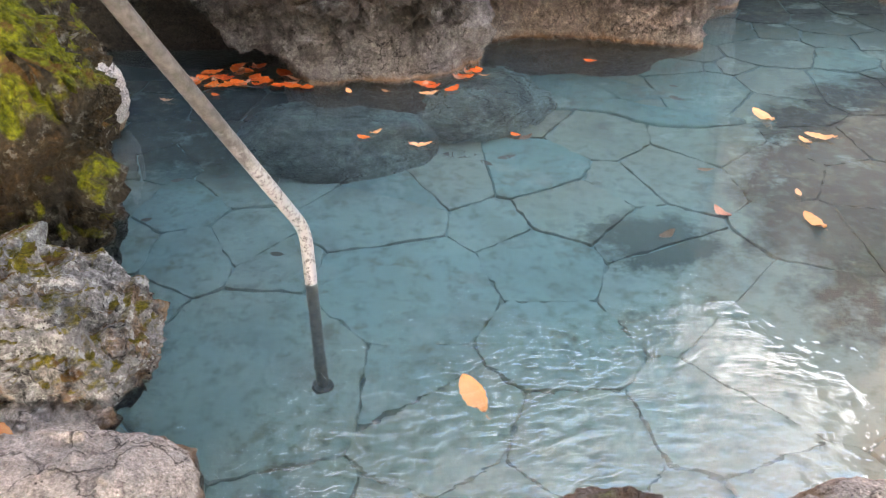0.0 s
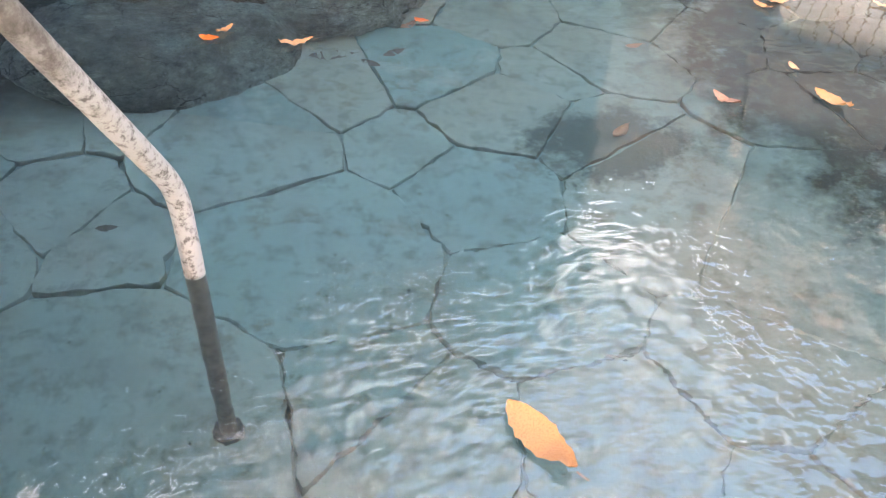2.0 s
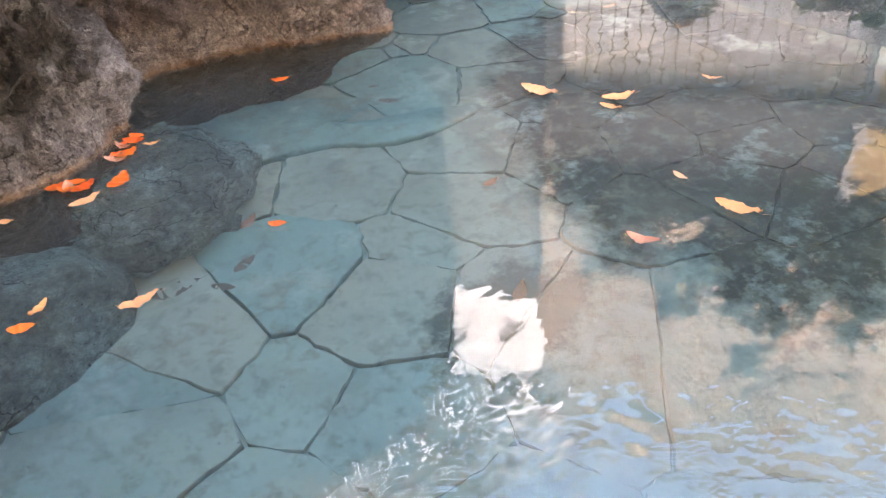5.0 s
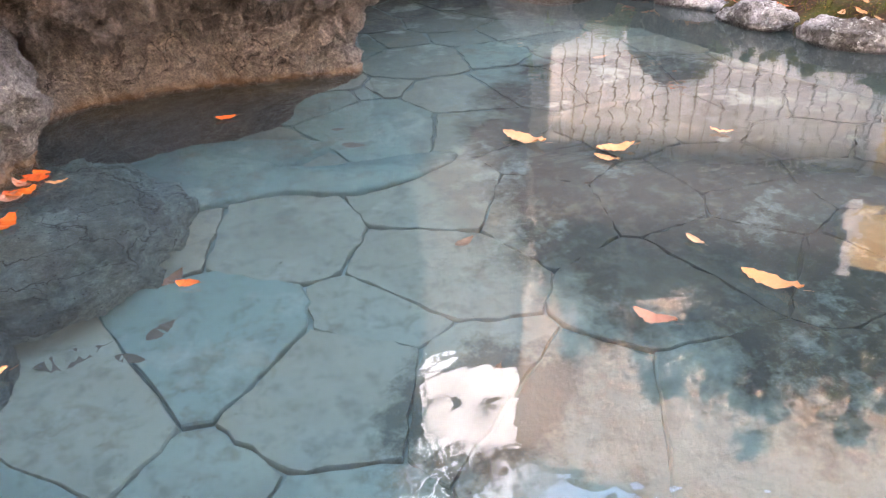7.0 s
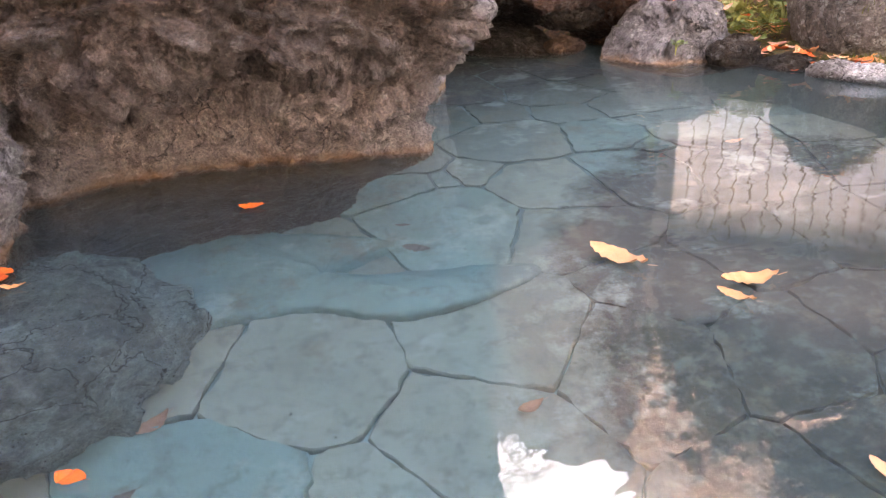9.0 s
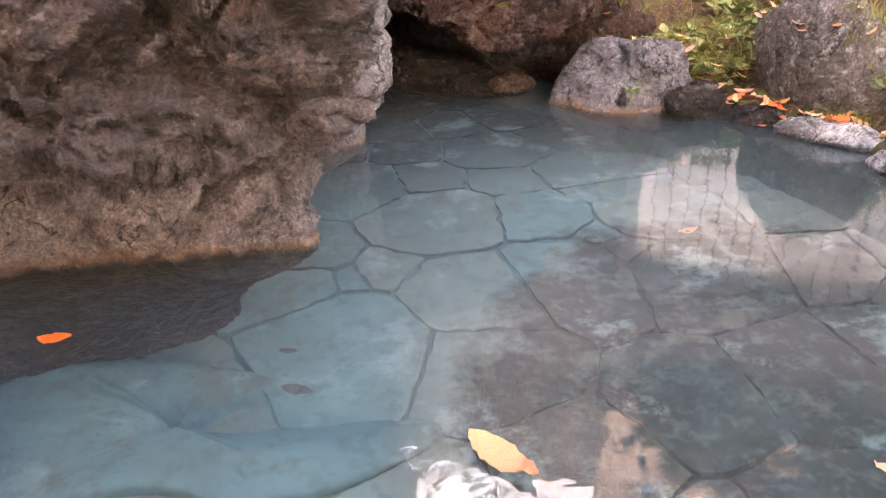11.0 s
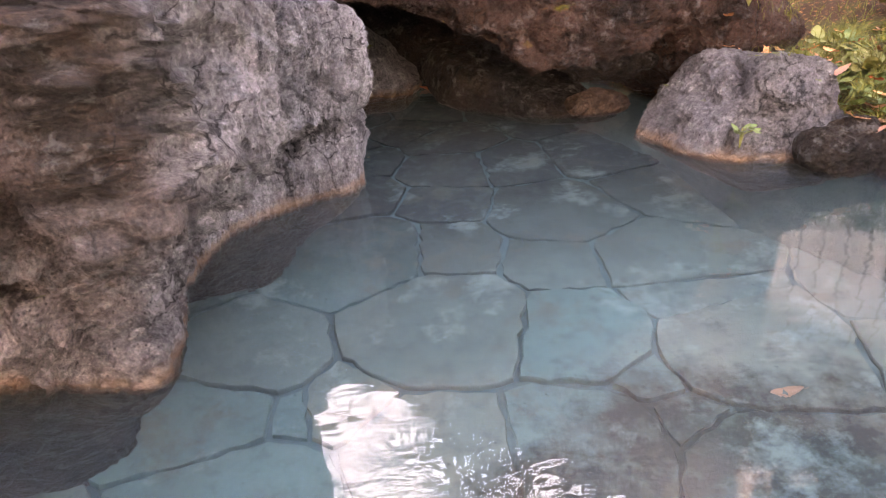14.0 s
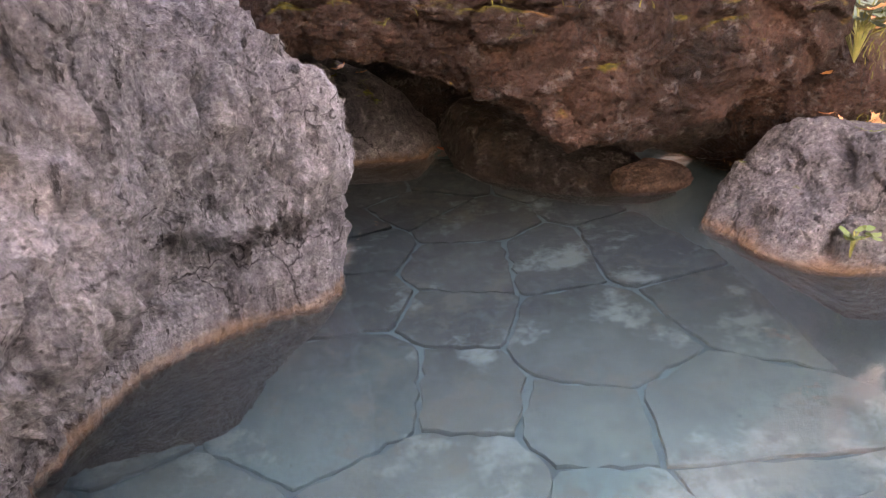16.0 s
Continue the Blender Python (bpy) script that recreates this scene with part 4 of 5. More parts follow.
# ---- leaves ----
def leaf_mesh(name, material, wide=0.42, curl=0.12, teeth=True, seed=0):
    """A leaf one metre long from its tip to its stalk, to be scaled down."""
    r = np.random.default_rng(seed)
    verts, faces, n = [], [], 15
    for i in range(n):
        t = i / (n - 1)
        half = wide * 0.5 * (np.sin(np.pi * t**0.85) ** 0.8) * (1 + (0.13 if teeth and i % 2 else 0)) + 0.004
        lift = curl * (4 * (t - 0.5) ** 2 - 0.2) + 0.02 * r.normal()
        edge = curl * 0.9
        for s in (-1, -0.5, 0, 0.5, 1):
            verts.append((t - 0.5, s * half, lift + edge * s * s * (0.6 + 0.5 * r.random()) * 0.5))
    for i in range(n - 1):
        for j in range(4):
            a = i * 5 + j
            faces.append((a, a + 1, a + 6, a + 5))
    b = len(verts)
    verts += [(0.5, -0.008, 0.03), (0.5, 0.008, 0.03), (0.66, 0.006, 0.07), (0.66, -0.006, 0.07)]
    faces.append((b, b + 1, b + 2, b + 3))
    me = bpy.data.meshes.new(name)
    me.from_pydata(verts, [], faces)
    me.materials.append(material)
    me.polygons.foreach_set("use_smooth", [True] * len(me.polygons))
    me.update()
    return me


RED = [leaf_mesh("orange_leaf", LEAF_RED, 0.62, 0.08, False, s) for s in (1, 2)]
TAN = [leaf_mesh("tan_leaf", LEAF_TAN, 0.36, 0.10, True, s) for s in (3, 4)]
BRN = [leaf_mesh("brown_leaf", LEAF_BROWN, 0.40, 0.16, True, s) for s in (5, 6)]
DRK = [leaf_mesh("sunken_leaf", LEAF_DARK, 0.40, 0.05, True, s) for s in (7, 8)]
lr = random.Random(4)


def lay_leaf(kinds, x, y, z, angle, length, tilt=4, name="leaf", label="", group=""):
    me = kinds[lr.randrange(2)]
    ob = new(name, me)
    ob.matrix_world = pose(x, y, z, lr.uniform(-tilt, tilt), lr.uniform(-tilt, tilt), angle) @ Matrix.Diagonal((length * 0.9, length * 0.9, length * 0.9, 1))
    return tagged(ob, label, "leaf", group)


FLOATING_RED = [
    (-0.26, 2.76, -11, 0.06), (0.32, 2.81, -43, 0.055), (0.72, 3.73, -18, 0.075), (0.18, 3.58, -52, 0.06), (0.12, 3.47, 27, 0.09), (-0.03, 3.33, 22, 0.09), (0.06, 3.30, 50, 0.10),
    (-1.06, 3.48, 11, 0.10), (-0.96, 3.18, -29, 0.05), (-0.90, 3.33, -32, 0.11), (-0.79, 3.37, -30, 0.11), (-0.65, 3.31, -25, 0.11), (-0.94, 3.50, -12, 0.12), (-0.72, 3.47, -35, 0.12),
    (2.20, 5.96, -10, 0.15), (3.20, 4.10, -66, 0.06), (3.20, 4.30, -27, 0.04), (-0.58, 3.30, 60, 0.09), (-0.85, 3.42, 70, 0.09)]
FLOATING_TAN = [
    (-0.22, 2.81, 46, 0.07), (-0.04, 2.70, 5, 0.10), (1.33, 3.04, -72, 0.155), (1.48, 2.84, -14, 0.13), (1.41, 2.80, -75, 0.085), (1.82, 2.76, -60, 0.07), (1.23, 2.37, -95, 0.056),
    (1.21, 2.18, -80, 0.13), (0.20, 3.49, -9, 0.06), (-0.04, 3.24, 19, 0.10), (-0.23, 3.26, -40, 0.06), (-0.39, 3.25, -60, 0.07), (-1.15, 3.11, -7, 0.07), (0.17, 1.37, -68, 0.15)]
for _ in range(34):
    FLOATING_RED.append((lr.uniform(-1.12, -0.52), lr.uniform(3.27, 3.58), lr.uniform(0, 360), lr.uniform(0.06, 0.11)))
for _ in range(12):
    s = lr.random()
    FLOATING_RED.append((-0.12 + 0.3 * s + lr.uniform(-0.03, 0.03), 3.31 + 0.24 * s + lr.uniform(-0.04, 0.02), lr.uniform(0, 360), lr.uniform(0.04, 0.08)))
for n, row in enumerate(FLOATING_RED):
    lay_leaf(BRN if n > 18 and n % 3 == 0 else RED, row[0], row[1], 0.006, row[2], row[3], 4, "floating_leaf", "bright orange fallen leaf floating on the water", "leaves floating on the pool")
for row in FLOATING_TAN:
    lay_leaf(TAN, row[0], row[1], 0.006, row[2], row[3], 4, "floating_leaf", "toothed tan autumn leaf floating on the water", "leaves floating on the pool")
lay_leaf(BRN, 0.94, 2.22, 0.008, -64, 0.085, 8, "floating_leaf", "curled red-brown leaf floating on the water", "leaves floating on the pool")
for row in [(0.90, 2.60, 40, 0.10), (1.16, 3.09, 9, 0.08), (0.40, 3.38, 39, 0.10), (2.63, 4.04, -6, 0.09), (0.28, 3.40, 60, 0.09)]:
    lay_leaf(BRN, row[0], row[1], -0.615, row[2], row[3], 3, "sunken_leaf", "brown leaf lying on the pool floor", "leaves sunk in the pool")
for row in [(0.10, 3.20, 2, 0.17), (0.22, 3.13, -37, 0.08), (0.31, 3.19, 25, 0.10), (-0.55, 2.42, -5, 0.06), (-1.08, 2.90, 32, 0.07), (1.20, 3.84, -40, 0.10), (1.22, 4.0, -26, 0.06), (-0.9, 2.95, 60, 0.07), (-1.1, 2.6, 20, 0.05)]:
    lay_leaf(DRK, row[0], row[1], -0.615, row[2], row[3], 3, "sunken_leaf", "dark rotting leaf lying on the pool floor", "leaves sunk in the pool")

# ---- plants on the banks ----
def height_at(x, y):
    return float(ground_height(np.array([[x]]), np.array([[y]]))[0, 0])


def drop(x, y, z=3.0):
    """The highest surface below a point, so that a thing can rest on it."""
    hit, place, nrm, _, ob, _ = scene.ray_cast(bpy.context.evaluated_depsgraph_get(), Vector((x, y, z)), Vector((0, 0, -1)))
    return (place.z, nrm) if hit else (0.0, Vector((0, 0, 1)))


GREEN = [leaf_mesh("green_leaf", LEAF_GREEN, 0.6, 0.10, True, s) for s in (11, 12)]
YELLOW = [leaf_mesh("yellow_leaf", LEAF_YELLOW, 0.7, 0.10, False, s) for s in (13, 14)]
BLUE = [leaf_mesh("blue_leaf", LEAF_BLUE, 0.42, 0.08, True, s) for s in (15, 16)]


def herb(at, kinds, count, size, tall, spread, name, label, seed):
    """A low plant: thin stems that each end in a few leaves."""
    r = random.Random(seed)
    plant = thing(name, label, "plant", at)
    for _ in range(count):
        ang, lean = r.uniform(0, 6.283), r.uniform(0.2, 1.0) * spread
        tip = Vector((lean * math.cos(ang), lean * math.sin(ang), tall * r.uniform(0.45, 1.0)))
        bm = bmesh.new()
        side = Vector((-math.sin(ang), math.cos(ang), 0)) * 0.0022
        path = [Vector((0, 0, -0.03)), Vector((tip.x * 0.35, tip.y * 0.35, tip.z * 0.6)), tip]
        rows = [[bm.verts.new(p + side * k) for k in (-1, 1)] + [bm.verts.new(p + Vector((0, 0, 0.003)))] for p in path]
        for a, b in zip(rows, rows[1:]):
            for i in range(3):
                bm.faces.new((a[i], a[(i + 1) % 3], b[(i + 1) % 3], b[i]))
        part("stem", bm, STEM, plant)
        for j in range(r.choice((1, 2, 3))):
            ob = new("leaf", kinds[r.randrange(2)])
            ob.parent = plant
            s = size * r.uniform(0.6, 1.1)
            ob.matrix_local = Matrix.Translation(tip) @ pose(0, 0, 0, r.uniform(-25, 25), r.uniform(-10, 35), math.degrees(ang) + 180 + (j - 1) * 75 + r.uniform(-20, 20)) @ Matrix.Diagonal((s, s, s, 1)) @ Matrix.Translation((-0.5, 0, 0))
    return plant


def tuft(name, label, spots, blades, length, seed, material=GRASS, flop=0.7, least=0.03):
    """Grass and hanging moss: many thin blades in one mesh."""
    r = np.random.default_rng(seed)
    verts, faces = [], []
    for x, y, z, rad in spots:
        for _ in range(blades):
            a, d = r.random() * 6.283, rad * r.random() ** 0.5
            bx, by = x + d * np.cos(a), y + d * np.sin(a)
            bz = drop(bx, by, z + 0.5)[0] if z < 5 else z
            if bz < least:
                continue
            ln = length * r.uniform(0.4, 1.0)
            dirn = r.normal(size=2) * flop
            wv = r.normal(size=2)
            wv = wv / np.linalg.norm(wv) * 0.0018
            b = len(verts)
            for k in range(4):
                t = k / 3
                px, py, pz = bx + dirn[0] * ln * t * t, by + dirn[1] * ln * t * t, bz - 0.004 + ln * (t - 0.35 * t * t)
                verts += [(px - wv[0] * (1 - t * 0.9), py - wv[1] * (1 - t * 0.9), pz), (px + wv[0] * (1 - t * 0.9), py + wv[1] * (1 - t * 0.9), pz)]
            faces += [(b + 2 * k, b + 2 * k + 1, b + 2 * k + 3, b + 2 * k + 2) for k in range(3)]
    return tagged(mesh_object(name, verts, faces, material), label, "moss", kind="stuff")


bpy.context.view_layer.update()
for n, (x, y) in enumerate([(3.42, 4.78), (3.55, 4.95), (3.75, 4.98), (3.36, 4.98), (3.60, 5.25), (3.95, 4.72), (3.30, 5.12), (3.5, 5.1), (3.7, 4.85), (3.85, 5.15), (4.05, 5.0), (3.45, 4.88), (3.28, 4.82), (3.95, 5.35)]):
    herb((x, y, drop(x, y)[0]), (GREEN, YELLOW, GREEN)[n % 3], 14, 0.07, 0.10, 0.13, "bank_herb", "low leafy green herb among dead leaves on the bank" if n % 3 != 1 else "herb with pale yellowing leaves on the bank", 50 + n)
for n, (x, y) in enumerate([(3.50, 3.95), (3.62, 3.72), (3.45, 3.45), (3.7, 4.05), (3.55, 3.2)]):
    herb((x, y, drop(x, y)[0]), (GREEN, YELLOW)[n % 2], 12, 0.085, 0.15, 0.13, "bank_herb", "broad-leaved green plant behind the shore stones" if n % 2 == 0 else "herb with pale yellowing leaves on the bank", 70 + n)
herb((3.32, 4.68, drop(3.32, 4.68)[0]), GREEN, 10, 0.04, 0.06, 0.08, "bank_herb", "small clover-like green herb beside the boulder", 81)
herb((2.84, 4.66, 0.09), GREEN, 9, 0.028, 0.03, 0.035, "rock_fern", "tiny bright green fern growing in the boulder's crack", 82)
z0 = drop(3.08, 5.06, 1.2)[0]
herb((3.10, 5.10, max(z0, 0.42)), BLUE, 26, 0.065, 0.13, 0.12, "bluish_shrub", "small bluish-green leafy shrub beside the hanging boulder", 83)
tuft("bank_moss", "yellow-green moss and grass on the bank", [(3.35, 5.0, 0.5, 0.25), (3.7, 5.2, 0.5, 0.35), (3.45, 4.05, 0.4, 0.14), (3.6, 3.7, 0.4, 0.3), (3.55, 4.75, 0.4, 0.2), (3.55, 3.3, 0.4, 0.3), (3.9, 4.95, 0.5, 0.3), (3.35, 4.78, 0.5, 0.15), (3.78, 4.35, 0.6, 0.2), (3.9, 5.4, 0.6, 0.35)], 520, 0.085, 91)
tuft("boulder_moss", "yellow-brown moss fringe on the hanging boulder", [(1.9, 5.15, 1.6, 0.22), (2.3, 5.1, 1.6, 0.25), (2.75, 5.15, 1.5, 0.22)], 260, 0.05, 92, least=0.5)
tuft("wall_moss", "bright green moss cushions on the rock", [(-1.08, 2.25, 1.0, 0.16), (-1.2, 2.45, 1.0, 0.16), (-1.3, 2.1, 1.0, 0.2)], 700, 0.018, 93, GRASS, 1.0)

# leaf litter on the banks
for n in range(470):
    x, y = lr.uniform(3.24, 4.3), lr.uniform(2.6, 5.5)
    if n > 330:
        x, y = 3.25 + 0.7 * lr.random() ** 1.5, lr.uniform(4.0, 5.1)
    if 270 < n <= 305:
        x, y = lr.uniform(3.15, 3.5), lr.uniform(4.5, 4.9)
    if 305 < n <= 330:
        x, y = lr.uniform(3.02, 3.2), lr.uniform(5.0, 5.3)
    z, nrm = drop(x, y, 1.5)
    if z < 0.02 or nrm.z < 0.5:
        continue
    kinds = (RED, TAN, TAN, BRN)[lr.randrange(4)]
    lay_leaf(kinds, x, y, z + 0.008, lr.uniform(0, 360), lr.uniform(0.05, 0.10), 22, "fallen_leaf", "dry orange-brown leaf lying on the bank", "leaves fallen on the bank")
for x, y in [(-0.95, 1.50), (-1.02, 1.36), (-0.86, 1.30), (-1.1, 1.45), (3.05, 5.0), (3.12, 5.02), (3.0, 5.06), (1.95, 6.0), (1.87, 6.08), (2.02, 6.1), (1.8, 6.0), (-1.15, 2.05), (-1.2, 2.2), (-0.8, 1.2), (-0.75, 1.16)]:
    z, nrm = drop(x, y, 0.48 if y > 5.5 else 1.2)
    lay_leaf(TAN if lr.random() < 0.6 else RED, x, y, z + 0.006, lr.uniform(0, 360), lr.uniform(0.06, 0.10), 10, "fallen_leaf", "dry orange leaf resting on a rock", "leaves fallen on the rocks")

# ---- buildings and trees that the water mirrors, and unseen ones that shade it ----
BOARD = plain_mat("weathered_pale_boards", (0.36, 0.36, 0.37), (0.27, 0.27, 0.275), 9, 0.8, 0.2, (1, 1, 0.1))
WING = plain_mat("grey_plaster", (0.125, 0.118, 0.11), (0.095, 0.09, 0.084), 1.5, 0.9, 0.0)
THATCH = plain_mat("dark_roof", (0.030, 0.028, 0.026), (0.05, 0.045, 0.04), 12, 0.95, 0.4)
PLASTER = plain_mat("beige_plaster", (0.33, 0.275, 0.23), (0.27, 0.225, 0.185), 1.2, 0.9, 0.0)
YPLASTER = plain_mat("ochre_plaster", (0.30, 0.22, 0.095), (0.25, 0.18, 0.075), 2, 0.9, 0.0)
TIMBER = plain_mat("dark_timber", (0.06, 0.04, 0.028), (0.10, 0.07, 0.045), 8, 0.8, 0.2, (1, 1, 0.1))
BARK = plain_mat("bark", (0.09, 0.075, 0.06), (0.16, 0.14, 0.12), 14, 0.9, 0.8, (1, 1, 0.25), dist=0.02)
LEAFY = plain_mat("dark_evergreen_leaves", (0.02, 0.03, 0.014), (0.05, 0.065, 0.025), 3)
AUTUMN = plain_mat("autumn_leaves", (0.34, 0.16, 0.05), (0.24, 0.17, 0.05), 2)
glow = AUTUMN.node_tree.nodes.new("ShaderNodeBsdfTranslucent")
glow.inputs["Color"].default_value = (0.42, 0.21, 0.05, 1)
blend = AUTUMN.node_tree.nodes.new("ShaderNodeMixShader")
blend.inputs[0].default_value = 0.5
AUTUMN.node_tree.links.new(AUTUMN.node_tree.nodes["Principled BSDF"].outputs[0], blend.inputs[1])
AUTUMN.node_tree.links.new(glow.outputs[0], blend.inputs[2])
AUTUMN.node_tree.links.new(blend.outputs[0], AUTUMN.node_tree.nodes["Material Output"].inputs["Surface"])

shed = thing("board_shed", "low shed clad in pale vertical boards under a dark roof", "shed", (4.05, 5.95, 0.45))
shed.rotation_euler = (0, 0, math.atan2(-1.4, 1.35))
for n in range(24):
    bm = bmesh.new()
    box(bm, (n * 0.105, 0.0 - 0.012 * (n % 2), 0.0), (n * 0.105 + 0.091, 0.03, 1.06))
    part("board", bm, BOARD, shed)
bm = bmesh.new()
box(bm, (0.0, 0.035, -0.3), (2.5, 1.6, 1.06))
part("wall", bm, TIMBER, shed, "dark wall behind the boards")
bm = bmesh.new()
vs = [bm.verts.new(p) for p in ((-0.1, -0.25, 1.05), (2.75, -0.25, 1.05), (2.75, 1.9, 3.3), (-0.1, 1.9, 3.3), (-0.1, -0.25, 1.14), (2.75, -0.25, 1.14), (2.75, 1.9, 3.42), (-0.1, 1.9, 3.42))]
for f in ((3, 2, 1, 0), (4, 5, 6, 7), (0, 1, 5, 4), (1, 2, 6, 5), (2, 3, 7, 6), (3, 0, 4, 7)):
    bm.faces.new([vs[i] for i in f])
part("roof", bm, THATCH, shed, "steep dark roof")
for x0 in (2.52,):
    bm = bmesh.new()
    box(bm, (x0, 0.0, -0.3), (x0 + 0.9, 1.6, 1.9))
    part("side_wall", bm, YPLASTER, shed, "ochre plastered side wall")
bm = bmesh.new()
box(bm, (2.45, -0.06, -0.3), (2.52, 0.0, 2.0))
part("corner_post", bm, BOARD, shed, "white corner post")

inn = thing("inn_building", "tall beige plastered inn with a dark roof edge", "building", (0.5, 2.0, 0.0))
inn.rotation_euler = (0, 0, math.atan2(-0.8, 0.6))
bm = bmesh.new()
box(bm, (-1.8, 8.0, -0.5), (9.0, 14.0, 8.05))
part("wall", bm, PLASTER, inn, "beige plastered wall")
bm = bmesh.new()
box(bm, (-1.86, 7.95, 8.052), (9.3, 14.3, 8.2))
part("roof", bm, THATCH, inn, "dark roof edge")
bm = bmesh.new()
vs = [bm.verts.new(p) for p in ((-1.81, 8.1, -0.5), (-9.0, 8.1, -0.5), (-9.0, 8.1, 6.7), (-1.81, 8.1, 6.25), (-1.81, 12.0, -0.5), (-9.0, 12.0, -0.5), (-9.0, 12.0, 6.7), (-1.81, 12.0, 6.25))]
for f in ((0, 1, 2, 3), (4, 7, 6, 5), (0, 4, 5, 1), (1, 5, 6, 2), (2, 6, 7, 3), (3, 7, 4, 0)):
    bm.faces.new([vs[i] for i in f])
part("side_wing", bm, WING, inn, "pale grey side wing with a sloping top")
bm = bmesh.new()
box(bm, (-0.9, 7.75, 5.0), (6.5, 7.998, 5.22))
part("eave_ledge", bm, TIMBER, inn, "dark timber ledge along the wall")

# unseen shelter added to hold light off the pool and the rock fronts
shade_shelter = thing("shelter", "unseen timber roof and wall added to shade the pool", "shelter", (0, 0, 0))
bm = bmesh.new()
box(bm, (-6.3, -6.0, 3.0), (7.3, ROOF_Y, 3.15))
part("roof", bm, TIMBER, shade_shelter, "unseen timber roof added to block overhead sky light")
bm = bmesh.new()
box(bm, (-6.2, -6.0, -0.3), (7.2, -5.85, 2.12))
part("wall", bm, TIMBER, shade_shelter, "unseen timber wall added to cut light from behind")
for px in (-5.8, 6.8):
    for py in (-5.7, ROOF_Y - 0.3):
        bm = bmesh.new()
        box(bm, (px - 0.07, py - 0.07, -0.2), (px + 0.07, py + 0.07, 3.0))
        part("post", bm, TIMBER, shade_shelter)


def tree(name, at, tall, crown_at, crown_size, count, leaf, material, label, seed, limbs=9, twigs=60):
    """A tapered trunk with limbs, twigs and a loose crown of small leaves."""
    r = np.random.default_rng(seed)
    base = np.array(at, float)
    crown = np.array(crown_at, float)
    t = thing(name, label, "tree", at)
    bm = bmesh.new()

    def limb(a, b, ra, rb, n=5):
        a, b = np.array(a, float), np.array(b, float)
        ax = (b - a) / np.linalg.norm(b - a)
        u = np.cross(ax, (0.3, 0.5, 0.8))
        u /= np.linalg.norm(u)
        w2 = np.cross(ax, u)
        rows = []
        for k in range(n):
            s = k / (n - 1)
            c = a + (b - a) * s + (r.normal(size=3) * 0.035 * np.linalg.norm(b - a) if 0 < k < n - 1 else 0) - base
            rad = ra + (rb - ra) * s
            rows.append([bm.verts.new(tuple(c + rad * (np.cos(q) * u + np.sin(q) * w2))) for q in np.linspace(0, 6.283, 7)[:-1]])
        for p, q in zip(rows, rows[1:]):
            for i in range(6):
                bm.faces.new((p[i], p[(i + 1) % 6], q[(i + 1) % 6], q[i]))

    fork = base + (crown - base) * 0.55
    limb(base - (0, 0, 0.3), fork, 0.035 * tall / 3, 0.02 * tall / 3, 7)
    ends = []
    for _ in range(limbs):
        e = crown + r.normal(size=3) * np.array(crown_size) * 0.45
        limb(fork, e, 0.012 * tall / 3, 0.005 * tall / 3)
        ends.append((fork, e))
    for _ in range(twigs):
        a, e = ends[r.integers(len(ends))]
        s = a + (e - a) * r.uniform(0.45, 1.0)
        limb(s, s + r.normal(size=3) * np.array(crown_size) * 0.33, 0.0075 * tall / 3, 0.003 * tall / 3, 3)
    part("trunk", bm, BARK, t, "grey-brown trunk and limbs")
    v, f = [], []
    clumps = crown + r.normal(size=(max(6, count // 60), 3)) * np.array(crown_size) * 0.5
    for k in range(count):
        c = clumps[k % len(clumps)] + r.normal(size=3) * np.array(crown_size) * 0.10 - base
        u = r.normal(size=3)
        u /= np.linalg.norm(u)
        q = np.cross(u, r.normal(size=3))
        q /= np.linalg.norm(q)
        b = len(v)
        v += [tuple(c - u * leaf), tuple(c - q * leaf * 0.5), tuple(c + u * leaf), tuple(c + q * leaf * 0.5)]
        f.append((b, b + 1, b + 2, b + 3))
    me = bpy.data.meshes.new("crown")
    me.from_pydata(v, [], f)
    me.materials.append(material)
    ob = new("crown", me)
    ob.parent = t
    return t


def on_ground(x, y):
    return (x, y, height_at(x, y))


tree("maple_tree", on_ground(0.3, 6.6), 5, (0.75, 5.75, 4.6), (2.0, 1.3, 1.15), 5200, 0.045, AUTUMN, "maple leaning over the pool with orange-brown autumn leaves", 101, 14, 120)
tree("maple_tree", on_ground(-1.1, 5.3), 5, (-0.55, 4.3, 4.7), (1.7, 1.5, 1.0), 4600, 0.05, AUTUMN, "maple spreading over the rocks with orange-brown autumn leaves", 108, 14, 120)
# two evergreens added out of view to block bright sky from the water's mirror
tree("evergreen_tree", on_ground(-2.1, 8.0), 8, (-2.0, 7.8, 5.6), (1.5, 1.2, 1.4), 14000, 0.16, LEAFY, "tall evergreen added behind the rocks to fill a mirrored sky gap", 109)
tree("evergreen_tree", on_ground(-3.2, 7.0), 6, (-3.1, 6.8, 3.7), (1.5, 1.2, 1.5), 14000, 0.16, LEAFY, "evergreen added behind the rocks to fill a mirrored sky gap", 110)
tree("maple_tree", on_ground(2.3, 7.2), 4, (2.15, 5.0, 4.05), (0.95, 0.7, 0.62), 3800, 0.04, AUTUMN, "young maple arching over the pool with orange-brown leaves", 112, 8, 60)
tree("bare_tree", on_ground(3.2, 8.6), 5, (3.4, 8.4, 4.7), (2.6, 1.0, 1.2), 500, 0.045, LEAFY, "nearly bare tree with dark twigs", 102, 24, 420)
tree("evergreen_tree", on_ground(6.9, 4.9), 4, (6.7, 4.8, 3.6), (1.3, 1.0, 0.8), 5000, 0.09, LEAFY, "dense dark evergreen tree beside the shed", 103)
